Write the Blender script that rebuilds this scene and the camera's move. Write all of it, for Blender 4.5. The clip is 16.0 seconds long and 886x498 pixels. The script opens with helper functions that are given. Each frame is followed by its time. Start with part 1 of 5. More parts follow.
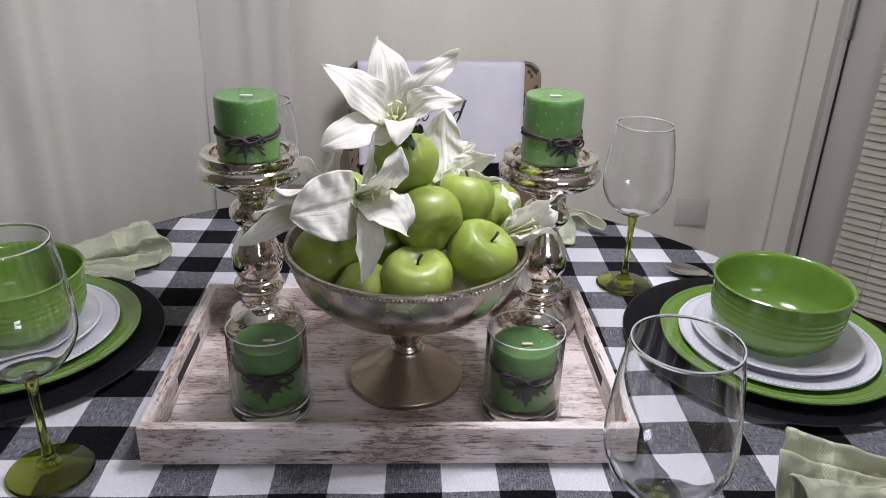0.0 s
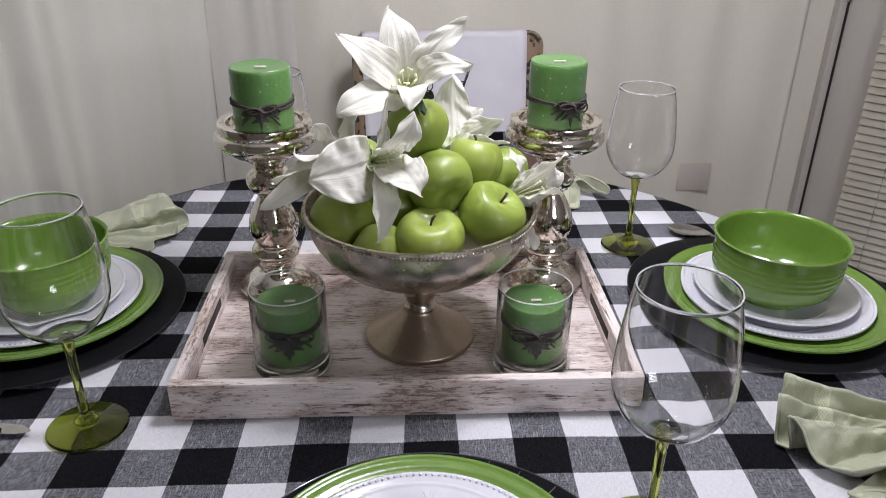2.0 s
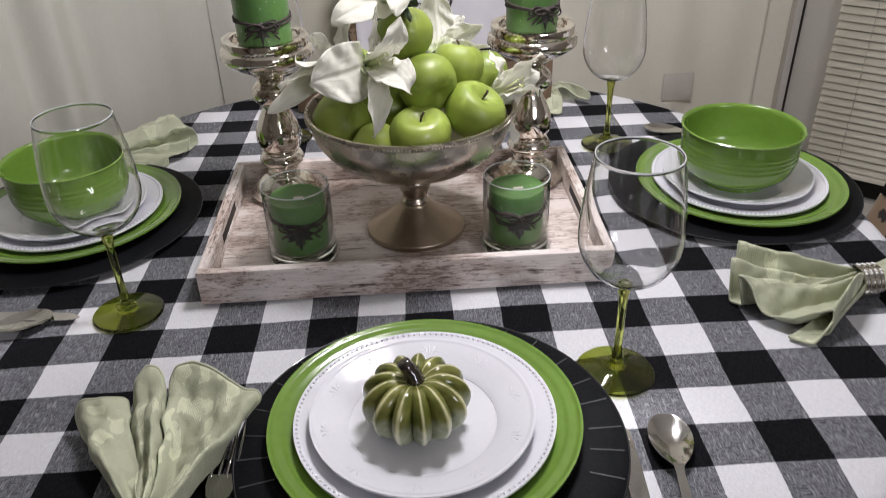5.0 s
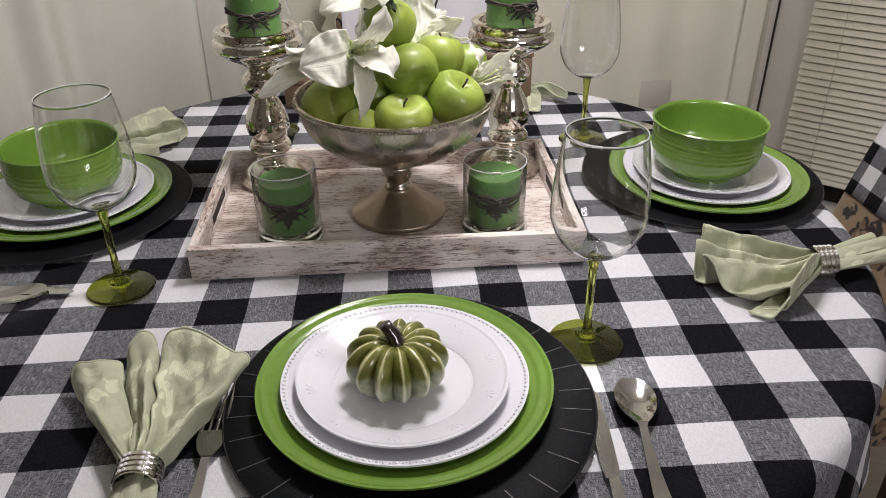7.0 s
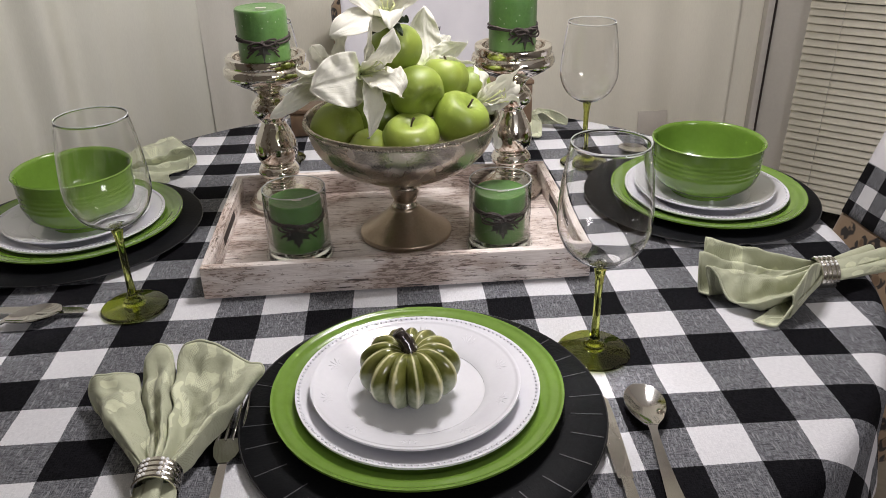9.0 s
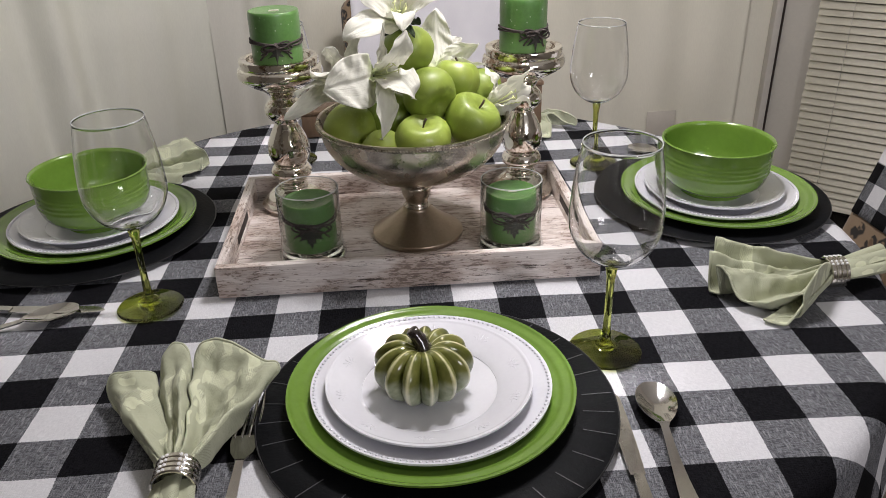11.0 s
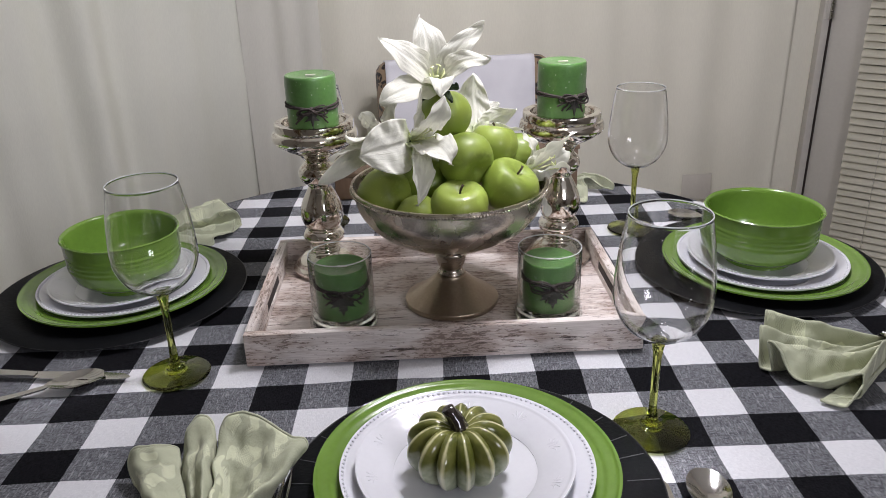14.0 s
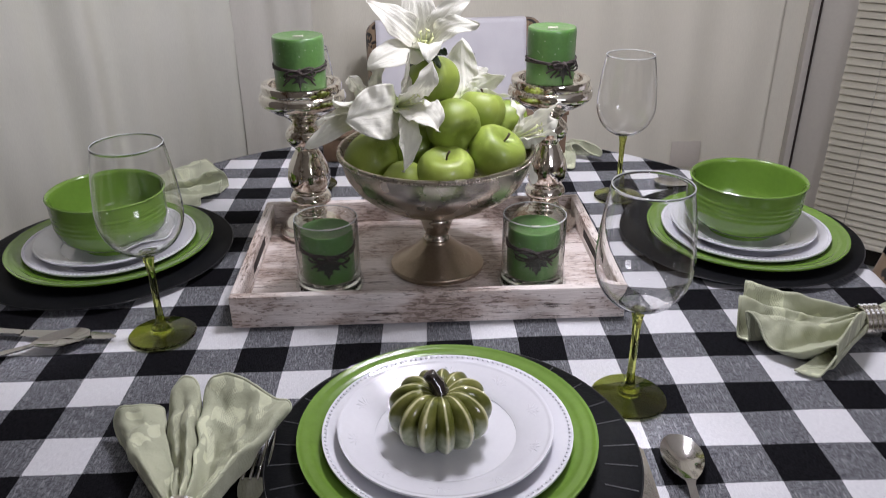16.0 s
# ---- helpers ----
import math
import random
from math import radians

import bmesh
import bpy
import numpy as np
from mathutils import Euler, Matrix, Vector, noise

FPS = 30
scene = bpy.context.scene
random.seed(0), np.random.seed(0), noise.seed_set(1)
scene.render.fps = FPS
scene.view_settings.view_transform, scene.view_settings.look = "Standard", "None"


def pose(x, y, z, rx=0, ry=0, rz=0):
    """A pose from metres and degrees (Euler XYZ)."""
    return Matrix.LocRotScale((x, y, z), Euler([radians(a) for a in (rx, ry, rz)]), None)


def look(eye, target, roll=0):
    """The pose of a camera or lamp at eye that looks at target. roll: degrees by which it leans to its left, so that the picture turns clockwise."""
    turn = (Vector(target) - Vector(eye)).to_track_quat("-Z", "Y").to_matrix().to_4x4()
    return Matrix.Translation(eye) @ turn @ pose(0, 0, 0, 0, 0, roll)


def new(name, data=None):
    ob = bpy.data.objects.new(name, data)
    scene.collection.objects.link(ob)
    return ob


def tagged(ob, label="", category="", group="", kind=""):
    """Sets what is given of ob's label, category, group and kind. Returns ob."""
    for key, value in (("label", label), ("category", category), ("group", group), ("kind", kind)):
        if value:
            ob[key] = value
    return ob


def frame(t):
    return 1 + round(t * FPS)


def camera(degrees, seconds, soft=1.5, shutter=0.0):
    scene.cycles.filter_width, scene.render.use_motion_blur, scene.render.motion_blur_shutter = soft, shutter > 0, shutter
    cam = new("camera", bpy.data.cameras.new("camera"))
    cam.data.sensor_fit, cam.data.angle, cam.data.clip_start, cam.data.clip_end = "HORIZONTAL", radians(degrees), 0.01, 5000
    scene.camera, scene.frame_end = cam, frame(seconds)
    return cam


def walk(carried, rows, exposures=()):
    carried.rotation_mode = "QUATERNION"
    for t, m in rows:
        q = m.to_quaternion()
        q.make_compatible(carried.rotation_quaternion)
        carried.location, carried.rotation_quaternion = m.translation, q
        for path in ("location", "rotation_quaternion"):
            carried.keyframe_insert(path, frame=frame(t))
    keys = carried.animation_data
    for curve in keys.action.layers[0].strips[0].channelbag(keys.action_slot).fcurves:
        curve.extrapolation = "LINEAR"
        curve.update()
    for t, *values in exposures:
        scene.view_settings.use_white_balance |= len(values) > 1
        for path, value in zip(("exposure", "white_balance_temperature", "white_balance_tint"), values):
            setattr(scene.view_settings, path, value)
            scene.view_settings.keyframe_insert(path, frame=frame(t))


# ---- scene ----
cam = camera(59.5, 16.0, 0.8, 0.5)
PATH = [
    (0, (0.006, -0.78, 1.229), (0.145, 1.033, 0.397), 1.9),
    (0.5, (0.0, -0.787, 1.228), (0.149, 1.024, 0.391), 1.1),
    (1, (-0.002, -0.797, 1.227), (0.141, 1.014, 0.39), 0.9),
    (1.5, (-0.001, -0.805, 1.229), (0.129, 0.987, 0.351), 1.0),
    (2, (-0.005, -0.814, 1.231), (0.126, 0.971, 0.339), 0.7),
    (2.5, (-0.001, -0.827, 1.224), (0.129, 0.936, 0.288), 0.2),
    (3, (-0.006, -0.84, 1.226), (0.149, 0.937, 0.322), 0.4),
    (3.5, (-0.005, -0.857, 1.229), (0.154, 0.923, 0.333), 0.2),
    (4, (-0.004, -0.883, 1.236), (0.156, 0.878, 0.302), -0.0),
    (4.5, (-0.005, -0.904, 1.239), (0.133, 0.817, 0.23), -1.3),
    (5, (-0.004, -0.919, 1.237), (0.119, 0.783, 0.194), -1.7),
    (5.2, (-0.004, -0.925, 1.237), (0.147, 0.765, 0.169), -1.7),
    (7.3, (-0.006, -0.981, 1.224), (0.172, 0.734, 0.217), -0.1),
    (7.5, (-0.006, -0.985, 1.223), (0.209, 0.722, 0.204), 0.0),
    (8, (-0.007, -0.995, 1.217), (0.184, 0.742, 0.244), -0.7),
    (8.5, (-0.018, -0.999, 1.21), (0.166, 0.735, 0.231), -1.1),
    (8.7, (-0.019, -1.0, 1.21), (0.16, 0.765, 0.285), -1.1),
    (10.8, (-0.026, -1.009, 1.213), (0.145, 0.76, 0.295), -1.5),
    (11, (-0.026, -1.009, 1.213), (0.133, 0.76, 0.293), -1.5),
    (11.5, (-0.028, -1.009, 1.214), (0.128, 0.767, 0.308), -1.6),
    (12, (-0.026, -1.015, 1.213), (0.128, 0.802, 0.391), -1.5),
    (12.5, (-0.024, -0.999, 1.212), (0.196, 0.826, 0.424), -0.2),
    (13, (-0.031, -0.988, 1.212), (0.178, 0.846, 0.441), -0.4),
    (13.5, (-0.034, -0.982, 1.214), (0.138, 0.854, 0.44), -0.9),
    (14, (-0.032, -0.976, 1.212), (0.064, 0.861, 0.427), -1.7),
    (14.5, (-0.029, -0.976, 1.211), (0.068, 0.861, 0.426), -1.5),
    (15, (-0.028, -0.976, 1.218), (0.077, 0.866, 0.447), -0.8),
    (15.5, (-0.027, -0.978, 1.219), (0.078, 0.85, 0.414), -0.7),
    (16, (-0.027, -0.979, 1.22), (0.091, 0.814, 0.342), -0.4),
]
TONE = [(0, 0.00, 6000, 20), (3, 0.10, 6150, 19), (5, 0.08, 6350, 17), (7.5, 0.18, 6600, 16), (8.5, 0.16, 6600, 16), (11, 0.13, 6500, 16), (12, 0.14, 6400, 16), (13, 0.09, 6300, 17), (14.5, 0.04, 6150, 18), (16, 0.03, 6100, 20)]
walk(cam, [(t, look(eye, target, roll)) for t, eye, target, roll in PATH], TONE)

# ---- world and light ----
world = bpy.data.worlds.new("night")
scene.world = world
world.use_nodes = True
world.node_tree.nodes["Background"].inputs[0].default_value = (0.02, 0.024, 0.035, 1)
world.node_tree.nodes["Background"].inputs[1].default_value = 0.3
LAMP = (0.19, -0.09, 1.53)
BULBS = 5
for k in range(BULBS):
    a = 2 * math.pi * k / BULBS - 0.785
    d = bpy.data.lights.new("bulb", "POINT")
    d.energy, d.shadow_soft_size, d.color = 3.75, 0.012, (1.0, 0.985, 0.98)
    new("bulb", d).location = (LAMP[0] + 0.07 * math.cos(a), LAMP[1] + 0.07 * math.sin(a), LAMP[2])
d = bpy.data.lights.new("kitchen_ceiling_light", "AREA")
d.energy, d.size, d.color = 25.0, 0.9, (0.97, 0.97, 1.0)
new("kitchen_ceiling_light", d).matrix_world = look((1.4, -3.2, 2.1), (0.3, 0.0, 1.0))


# ---- materials ----
def nodes(name):
    m = bpy.data.materials.new(name)
    m.use_nodes = True
    nt = m.node_tree
    return m, nt, nt.nodes["Principled BSDF"]


def link(nt, a, b):
    nt.links.new(a, b)


def node(nt, kind, **kw):
    n = nt.nodes.new(kind)
    for k, v in kw.items():
        n.inputs[k].default_value = v
    return n


def math_node(nt, op, a, b=None, c=None):
    n = nt.nodes.new("ShaderNodeMath")
    n.operation = op
    for i, v in enumerate((a, b, c)):
        if v is None:
            continue
        if isinstance(v, (int, float)):
            n.inputs[i].default_value = v
        else:
            nt.links.new(v, n.inputs[i])
    return n.outputs[0]


def mix(nt, fac, a, b):
    n = nt.nodes.new("ShaderNodeMix")
    n.data_type = "RGBA"
    for sock, v in ((n.inputs["Factor"], fac), (n.inputs["A"], a), (n.inputs["B"], b)):
        if isinstance(v, (int, float)):
            sock.default_value = v
        elif isinstance(v, (tuple, list)):
            sock.default_value = (*v, 1) if len(v) == 3 else v
        else:
            nt.links.new(v, sock)
    return n.outputs["Result"]


def ramp(nt, fac, lo, hi):
    n = nt.nodes.new("ShaderNodeMapRange")
    nt.links.new(fac, n.inputs["Value"])
    n.inputs["From Min"].default_value, n.inputs["From Max"].default_value = lo, hi
    return n.outputs["Result"]


def coords(nt, kind="Object", scale=(1, 1, 1)):
    tc = nt.nodes.new("ShaderNodeTexCoord")
    mp = nt.nodes.new("ShaderNodeMapping")
    mp.inputs["Scale"].default_value = scale
    nt.links.new(tc.outputs[kind], mp.inputs["Vector"])
    return mp.outputs["Vector"]


def noise_tex(nt, vec, scale, detail=3.0, rough=0.55):
    n = node(nt, "ShaderNodeTexNoise", Scale=scale, Detail=detail, Roughness=rough)
    nt.links.new(vec, n.inputs["Vector"])
    return n.outputs["Fac"]


def bump(nt, height, dist, strength=1.0):
    b = node(nt, "ShaderNodeBump", Strength=strength, Distance=dist)
    nt.links.new(height, b.inputs["Height"])
    return b.outputs["Normal"]


def plain(name, col, rough=0.5, metal=0.0, var=0.12, big=9.0, fine=160.0, relief=0.0003, coat=0.0, rvar=0.1, sss=0.0, stretch=(1, 1, 1), spec=0.5):
    """A surface of one colour with broad and fine variation, relief and uneven gloss."""
    m, nt, p = nodes(name)
    v = coords(nt, "Object", stretch)
    a, b = noise_tex(nt, v, big), noise_tex(nt, v, fine)
    f = math_node(nt, "MULTIPLY_ADD", b, 0.45, math_node(nt, "MULTIPLY", a, 0.55))
    lo, hi = [c * (1 - var) for c in col], [min(1, c * (1 + var)) for c in col]
    link(nt, mix(nt, ramp(nt, f, 0.3, 0.7), lo, hi), p.inputs["Base Color"])
    link(nt, math_node(nt, "MULTIPLY_ADD", a, rvar, rough - rvar / 2), p.inputs["Roughness"])
    p.inputs["Metallic"].default_value = metal
    p.inputs["Specular IOR Level"].default_value = spec
    p.inputs["Coat Weight"].default_value = coat
    p.inputs["Coat Roughness"].default_value = 0.035
    if sss:
        p.inputs["Subsurface Weight"].default_value = sss
        p.inputs["Subsurface Radius"].default_value = (0.006, 0.008, 0.003)
        p.inputs["Subsurface Scale"].default_value = 1.0
    if relief:
        link(nt, bump(nt, b, relief), p.inputs["Normal"])
    return m


def check_nodes(nt, vec, scale=20.0):
    """Buffalo check: white, woven grey and black squares. Returns colour and thread height."""
    warp = node(nt, "ShaderNodeTexNoise", Scale=7.0, Detail=2.0)
    link(nt, vec, warp.inputs["Vector"])
    off = nt.nodes.new("ShaderNodeVectorMath")
    off.operation = "MULTIPLY_ADD"
    link(nt, warp.outputs["Color"], off.inputs[0])
    off.inputs[1].default_value, off.inputs[2].default_value = (0.008, 0.008, 0), (-0.004, -0.004, 0)
    add = nt.nodes.new("ShaderNodeVectorMath")
    link(nt, vec, add.inputs[0])
    link(nt, off.outputs[0], add.inputs[1])
    sep = nt.nodes.new("ShaderNodeSeparateXYZ")
    link(nt, add.outputs[0], sep.inputs[0])
    fuzz = math_node(nt, "MULTIPLY_ADD", noise_tex(nt, vec, 900.0, 1.0), 0.024, -0.012)

    def band(s):
        w = math_node(nt, "PINGPONG", math_node(nt, "ADD", math_node(nt, "MULTIPLY", s, scale / 2), fuzz), 0.5)
        return ramp(nt, w, 0.243, 0.257)

    bx = band(math_node(nt, "SUBTRACT", sep.outputs[0], 0.0))
    by = band(sep.outputs[1])
    tx = noise_tex(nt, coords_from(nt, vec, (1500, 150, 1)), 1.0, 1.0)
    ty = noise_tex(nt, coords_from(nt, vec, (220, 1500, 1)), 1.0, 1.0)
    thread = math_node(nt, "ADD", tx, ty)
    both = math_node(nt, "ADD", bx, by)
    # a grey square shows light and dark threads side by side
    grey = mix(nt, ramp(nt, thread, 0.80, 1.22), (0.057, 0.059, 0.065), (0.212, 0.218, 0.236))
    slub_x = noise_tex(nt, coords_from(nt, vec, (70, 620, 1)), 1.0, 2.0, 0.6)
    slub_y = noise_tex(nt, coords_from(nt, vec, (480, 70, 1)), 1.0, 2.0, 0.6)
    grey = mix(nt, math_node(nt, "MULTIPLY", ramp(nt, slub_x, 0.56, 0.66), 0.75), grey, (0.045, 0.046, 0.052))
    grey = mix(nt, math_node(nt, "MULTIPLY", ramp(nt, slub_y, 0.57, 0.67), 0.7), grey, (0.30, 0.305, 0.32))
    black = mix(nt, ramp(nt, thread, 0.8, 1.25), (0.003, 0.003, 0.004), (0.011, 0.011, 0.013))
    white = mix(nt, ramp(nt, thread, 0.75, 1.25), (0.55, 0.555, 0.580), (0.68, 0.685, 0.705))
    c = mix(nt, ramp(nt, both, 0.4, 0.6), white, grey)
    c = mix(nt, ramp(nt, both, 1.4, 1.6), c, black)
    return c, thread


def coords_from(nt, vec, scale):
    mp = nt.nodes.new("ShaderNodeMapping")
    mp.inputs["Scale"].default_value = scale
    link(nt, vec, mp.inputs["Vector"])
    return mp.outputs["Vector"]


def check_cloth(name, shift):
    m, nt, p = nodes(name)
    uv = nt.nodes.new("ShaderNodeUVMap")
    mp = nt.nodes.new("ShaderNodeMapping")
    mp.inputs["Location"].default_value = (*shift, 0)
    link(nt, uv.outputs[0], mp.inputs["Vector"])
    c, thread = check_nodes(nt, mp.outputs[0])
    link(nt, c, p.inputs["Base Color"])
    p.inputs["Roughness"].default_value = 0.9
    p.inputs["Specular IOR Level"].default_value = 0.05
    link(nt, bump(nt, thread, 0.0004, 0.6), p.inputs["Normal"])
    return m


def towel_cloth():
    """White linen with a woven check hem: v under 0.09 is the check band."""
    m, nt, p = nodes("towel_cloth")
    uv = nt.nodes.new("ShaderNodeUVMap")
    c, thread = check_nodes(nt, uv.outputs[0], 28.0)
    sep = nt.nodes.new("ShaderNodeSeparateXYZ")
    link(nt, uv.outputs[0], sep.inputs[0])
    weave = noise_tex(nt, uv.outputs[0], 700.0, 2.0)
    broad = noise_tex(nt, uv.outputs[0], 14.0, 2.0)
    white = mix(nt, ramp(nt, math_node(nt, "MULTIPLY_ADD", broad, 0.6, math_node(nt, "MULTIPLY", weave, 0.4)), 0.3, 0.7), (0.66, 0.65, 0.69), (0.78, 0.77, 0.80))
    link(nt, mix(nt, ramp(nt, sep.outputs[1], 0.1234, 0.1266), c, white), p.inputs["Base Color"])
    p.inputs["Roughness"].default_value = 0.9
    p.inputs["Specular IOR Level"].default_value = 0.15
    link(nt, bump(nt, weave, 0.0003, 0.5), p.inputs["Normal"])
    return m


def tray_wood(name, order):
    """Whitewashed board, worn through to brown along its grain; order says which axis the grain follows."""
    m, nt, p = nodes(name)

    def stretched(*scale):
        return coords(nt, "Object", tuple(scale[k] for k in order))

    crack = noise_tex(nt, stretched(13, 230, 230), 1.0, 5.0, 0.72)
    fleck = noise_tex(nt, stretched(95, 430, 430), 1.0, 4.0, 0.75)
    patch = noise_tex(nt, stretched(11, 24, 24), 1.0, 4.0, 0.65)
    fine = noise_tex(nt, stretched(26, 800, 800), 1.0, 3.0, 0.7)
    white = mix(nt, ramp(nt, fine, 0.3, 0.7), (0.60, 0.535, 0.495), (0.84, 0.785, 0.745))
    tan = mix(nt, ramp(nt, fine, 0.3, 0.7), (0.40, 0.31, 0.262), (0.61, 0.515, 0.455))
    c = mix(nt, ramp(nt, math_node(nt, "MULTIPLY_ADD", patch, 0.7, math_node(nt, "MULTIPLY", crack, 0.3)), 0.45, 0.575), white, tan)
    worn = math_node(nt, "ADD", fleck, math_node(nt, "MULTIPLY_ADD", patch, 0.5, -0.25))
    c = mix(nt, math_node(nt, "MULTIPLY", ramp(nt, worn, 0.565, 0.60), 0.75), c, (0.16, 0.11, 0.085))
    c = mix(nt, math_node(nt, "MULTIPLY", ramp(nt, crack, 0.615, 0.635), 0.92), c, (0.055, 0.042, 0.034))
    link(nt, c, p.inputs["Base Color"])
    p.inputs["Roughness"].default_value = 0.7
    link(nt, bump(nt, math_node(nt, "ADD", worn, crack), -0.0008, 0.5), p.inputs["Normal"])
    return m


def leopard():
    m, nt, p = nodes("leopard_fabric")
    v = coords(nt, "Object")
    n = node(nt, "ShaderNodeTexNoise", Scale=26.0, Detail=2.0)
    link(nt, v, n.inputs["Vector"])
    w = nt.nodes.new("ShaderNodeVectorMath")
    w.operation = "MULTIPLY_ADD"
    link(nt, n.outputs["Color"], w.inputs[0])
    w.inputs[1].default_value = (0.03, 0.03, 0.03)
    link(nt, v, w.inputs[2])
    cell = node(nt, "ShaderNodeTexVoronoi", Scale=26.0)
    link(nt, w.outputs[0], cell.inputs["Vector"])
    d = cell.outputs["Distance"]
    gap = noise_tex(nt, v, 60.0, 1.0)
    ring = math_node(nt, "MULTIPLY", ramp(nt, d, 0.24, 0.30), math_node(nt, "SUBTRACT", 1.0, ramp(nt, d, 0.44, 0.50)))
    ring = math_node(nt, "MULTIPLY", ring, ramp(nt, gap, 0.42, 0.5))
    inner = math_node(nt, "SUBTRACT", 1.0, ramp(nt, d, 0.2, 0.3))
    c = mix(nt, inner, (0.27, 0.19, 0.12), (0.14, 0.085, 0.045))
    c = mix(nt, ring, c, (0.014, 0.011, 0.01))
    link(nt, c, p.inputs["Base Color"])
    p.inputs["Roughness"].default_value = 0.85
    p.inputs["Sheen Weight"].default_value = 0.2
    return m


def mercury(name, tint, spot):
    """Silvered glass with brown worn flecks in the silvering."""
    m, nt, p = nodes(name)
    v = coords(nt)
    a, b = noise_tex(nt, v, 26.0, 4.0), noise_tex(nt, v, 240.0, 3.0)
    f = math_node(nt, "ADD", math_node(nt, "MULTIPLY", a, 0.6), math_node(nt, "MULTIPLY", b, 0.4))
    link(nt, mix(nt, ramp(nt, f, 0.50, 0.60), tint, spot), p.inputs["Base Color"])
    p.inputs["Metallic"].default_value = 1.0
    link(nt, ramp(nt, f, 0.36, 2.6), p.inputs["Roughness"])
    p.inputs["Coat Weight"].default_value = 0.6
    p.inputs["Coat Roughness"].default_value = 0.035
    link(nt, bump(nt, math_node(nt, "MULTIPLY_ADD", b, 0.22, a), 0.0018, 0.3), p.inputs["Normal"])
    return m


def thin_glass(name, tint, gloss=1.0, dirt=0.015):
    """Clear blown glass: it lets light straight through, and mirrors more towards its edges."""
    m, nt, p = nodes(name)
    out = nt.nodes["Material Output"]
    nt.nodes.remove(p)
    tr = node(nt, "ShaderNodeBsdfTransparent")
    gl = node(nt, "ShaderNodeBsdfGlossy", Roughness=0.015)
    df = node(nt, "ShaderNodeBsdfDiffuse")
    df.inputs[0].default_value = (0.8, 0.8, 0.8, 1)
    tr.inputs[0].default_value = (*tint, 1)
    lw = node(nt, "ShaderNodeLayerWeight", Blend=0.5)
    fr = math_node(nt, "MULTIPLY_ADD", math_node(nt, "POWER", lw.outputs["Facing"], 4.5), 0.95, 0.02)
    smear = noise_tex(nt, coords(nt), 30.0)
    m1 = nt.nodes.new("ShaderNodeMixShader")
    link(nt, math_node(nt, "MULTIPLY", ramp(nt, smear, 0.55, 1.3), dirt), m1.inputs[0])
    link(nt, tr.outputs[0], m1.inputs[1])
    link(nt, df.outputs[0], m1.inputs[2])
    bend = node(nt, "ShaderNodeBsdfRefraction", IOR=1.45, Roughness=0.0)
    bend.inputs[0].default_value = (*tint, 1)
    m3 = nt.nodes.new("ShaderNodeMixShader")
    m3.inputs[0].default_value = 0.02
    link(nt, m1.outputs[0], m3.inputs[1])
    link(nt, bend.outputs[0], m3.inputs[2])
    m2 = nt.nodes.new("ShaderNodeMixShader")
    link(nt, math_node(nt, "MULTIPLY", fr, gloss), m2.inputs[0])
    link(nt, m3.outputs[0], m2.inputs[1])
    link(nt, gl.outputs[0], m2.inputs[2])
    link(nt, m2.outputs[0], out.inputs[0])
    return m


def solid_glass(name, tint, wobble=0.1):
    m, nt, p = nodes(name)
    p.inputs["Base Color"].default_value = (*tint, 1)
    p.inputs["Transmission Weight"].default_value = 1.0
    p.inputs["Roughness"].default_value = 0.01
    p.inputs["IOR"].default_value = 1.48
    wave = noise_tex(nt, coords(nt), 22.0, 1.0)
    link(nt, bump(nt, wave, 0.004, wobble), p.inputs["Normal"])
    return m


def bright_lip():
    """The rounded lip of a blown glass, coloured milky to imitate its bright edge glint."""
    m, nt, p = nodes("glass_lip")
    p.inputs["Base Color"].default_value = (0.86, 0.89, 0.88, 1)
    p.inputs["Transmission Weight"].default_value = 0.55
    p.inputs["IOR"].default_value = 1.3
    link(nt, ramp(nt, noise_tex(nt, coords(nt), 60.0), -0.3, 3.5), p.inputs["Roughness"])
    return m


def apple_skin():
    m, nt, p = nodes("green_apple_skin")
    v = coords(nt)
    info = nt.nodes.new("ShaderNodeObjectInfo")
    a = noise_tex(nt, v, 18.0, 3.0)
    streak = noise_tex(nt, coords(nt, "Object", (60, 60, 9)), 1.0, 2.0)
    f = math_node(nt, "ADD", math_node(nt, "MULTIPLY", a, 0.6), math_node(nt, "MULTIPLY", info.outputs["Random"], 0.35))
    c = mix(nt, ramp(nt, f, 0.25, 0.75), (0.175, 0.255, 0.026), (0.325, 0.395, 0.070))
    c = mix(nt, ramp(nt, streak, 0.55, 0.9), c, (0.42, 0.55, 0.11))
    dots = node(nt, "ShaderNodeTexVoronoi", Scale=260.0)
    link(nt, v, dots.inputs["Vector"])
    c = mix(nt, math_node(nt, "SUBTRACT", 0.5, ramp(nt, dots.outputs["Distance"], 0.06, 0.22)), c, (0.5, 0.62, 0.2))
    link(nt, c, p.inputs["Base Color"])
    p.inputs["Roughness"].default_value = 0.48
    p.inputs["Subsurface Weight"].default_value = 0.08
    p.inputs["Subsurface Radius"].default_value = (0.004, 0.006, 0.002)
    p.inputs["Coat Weight"].default_value = 0.30
    p.inputs["Coat Roughness"].default_value = 0.09
    return m


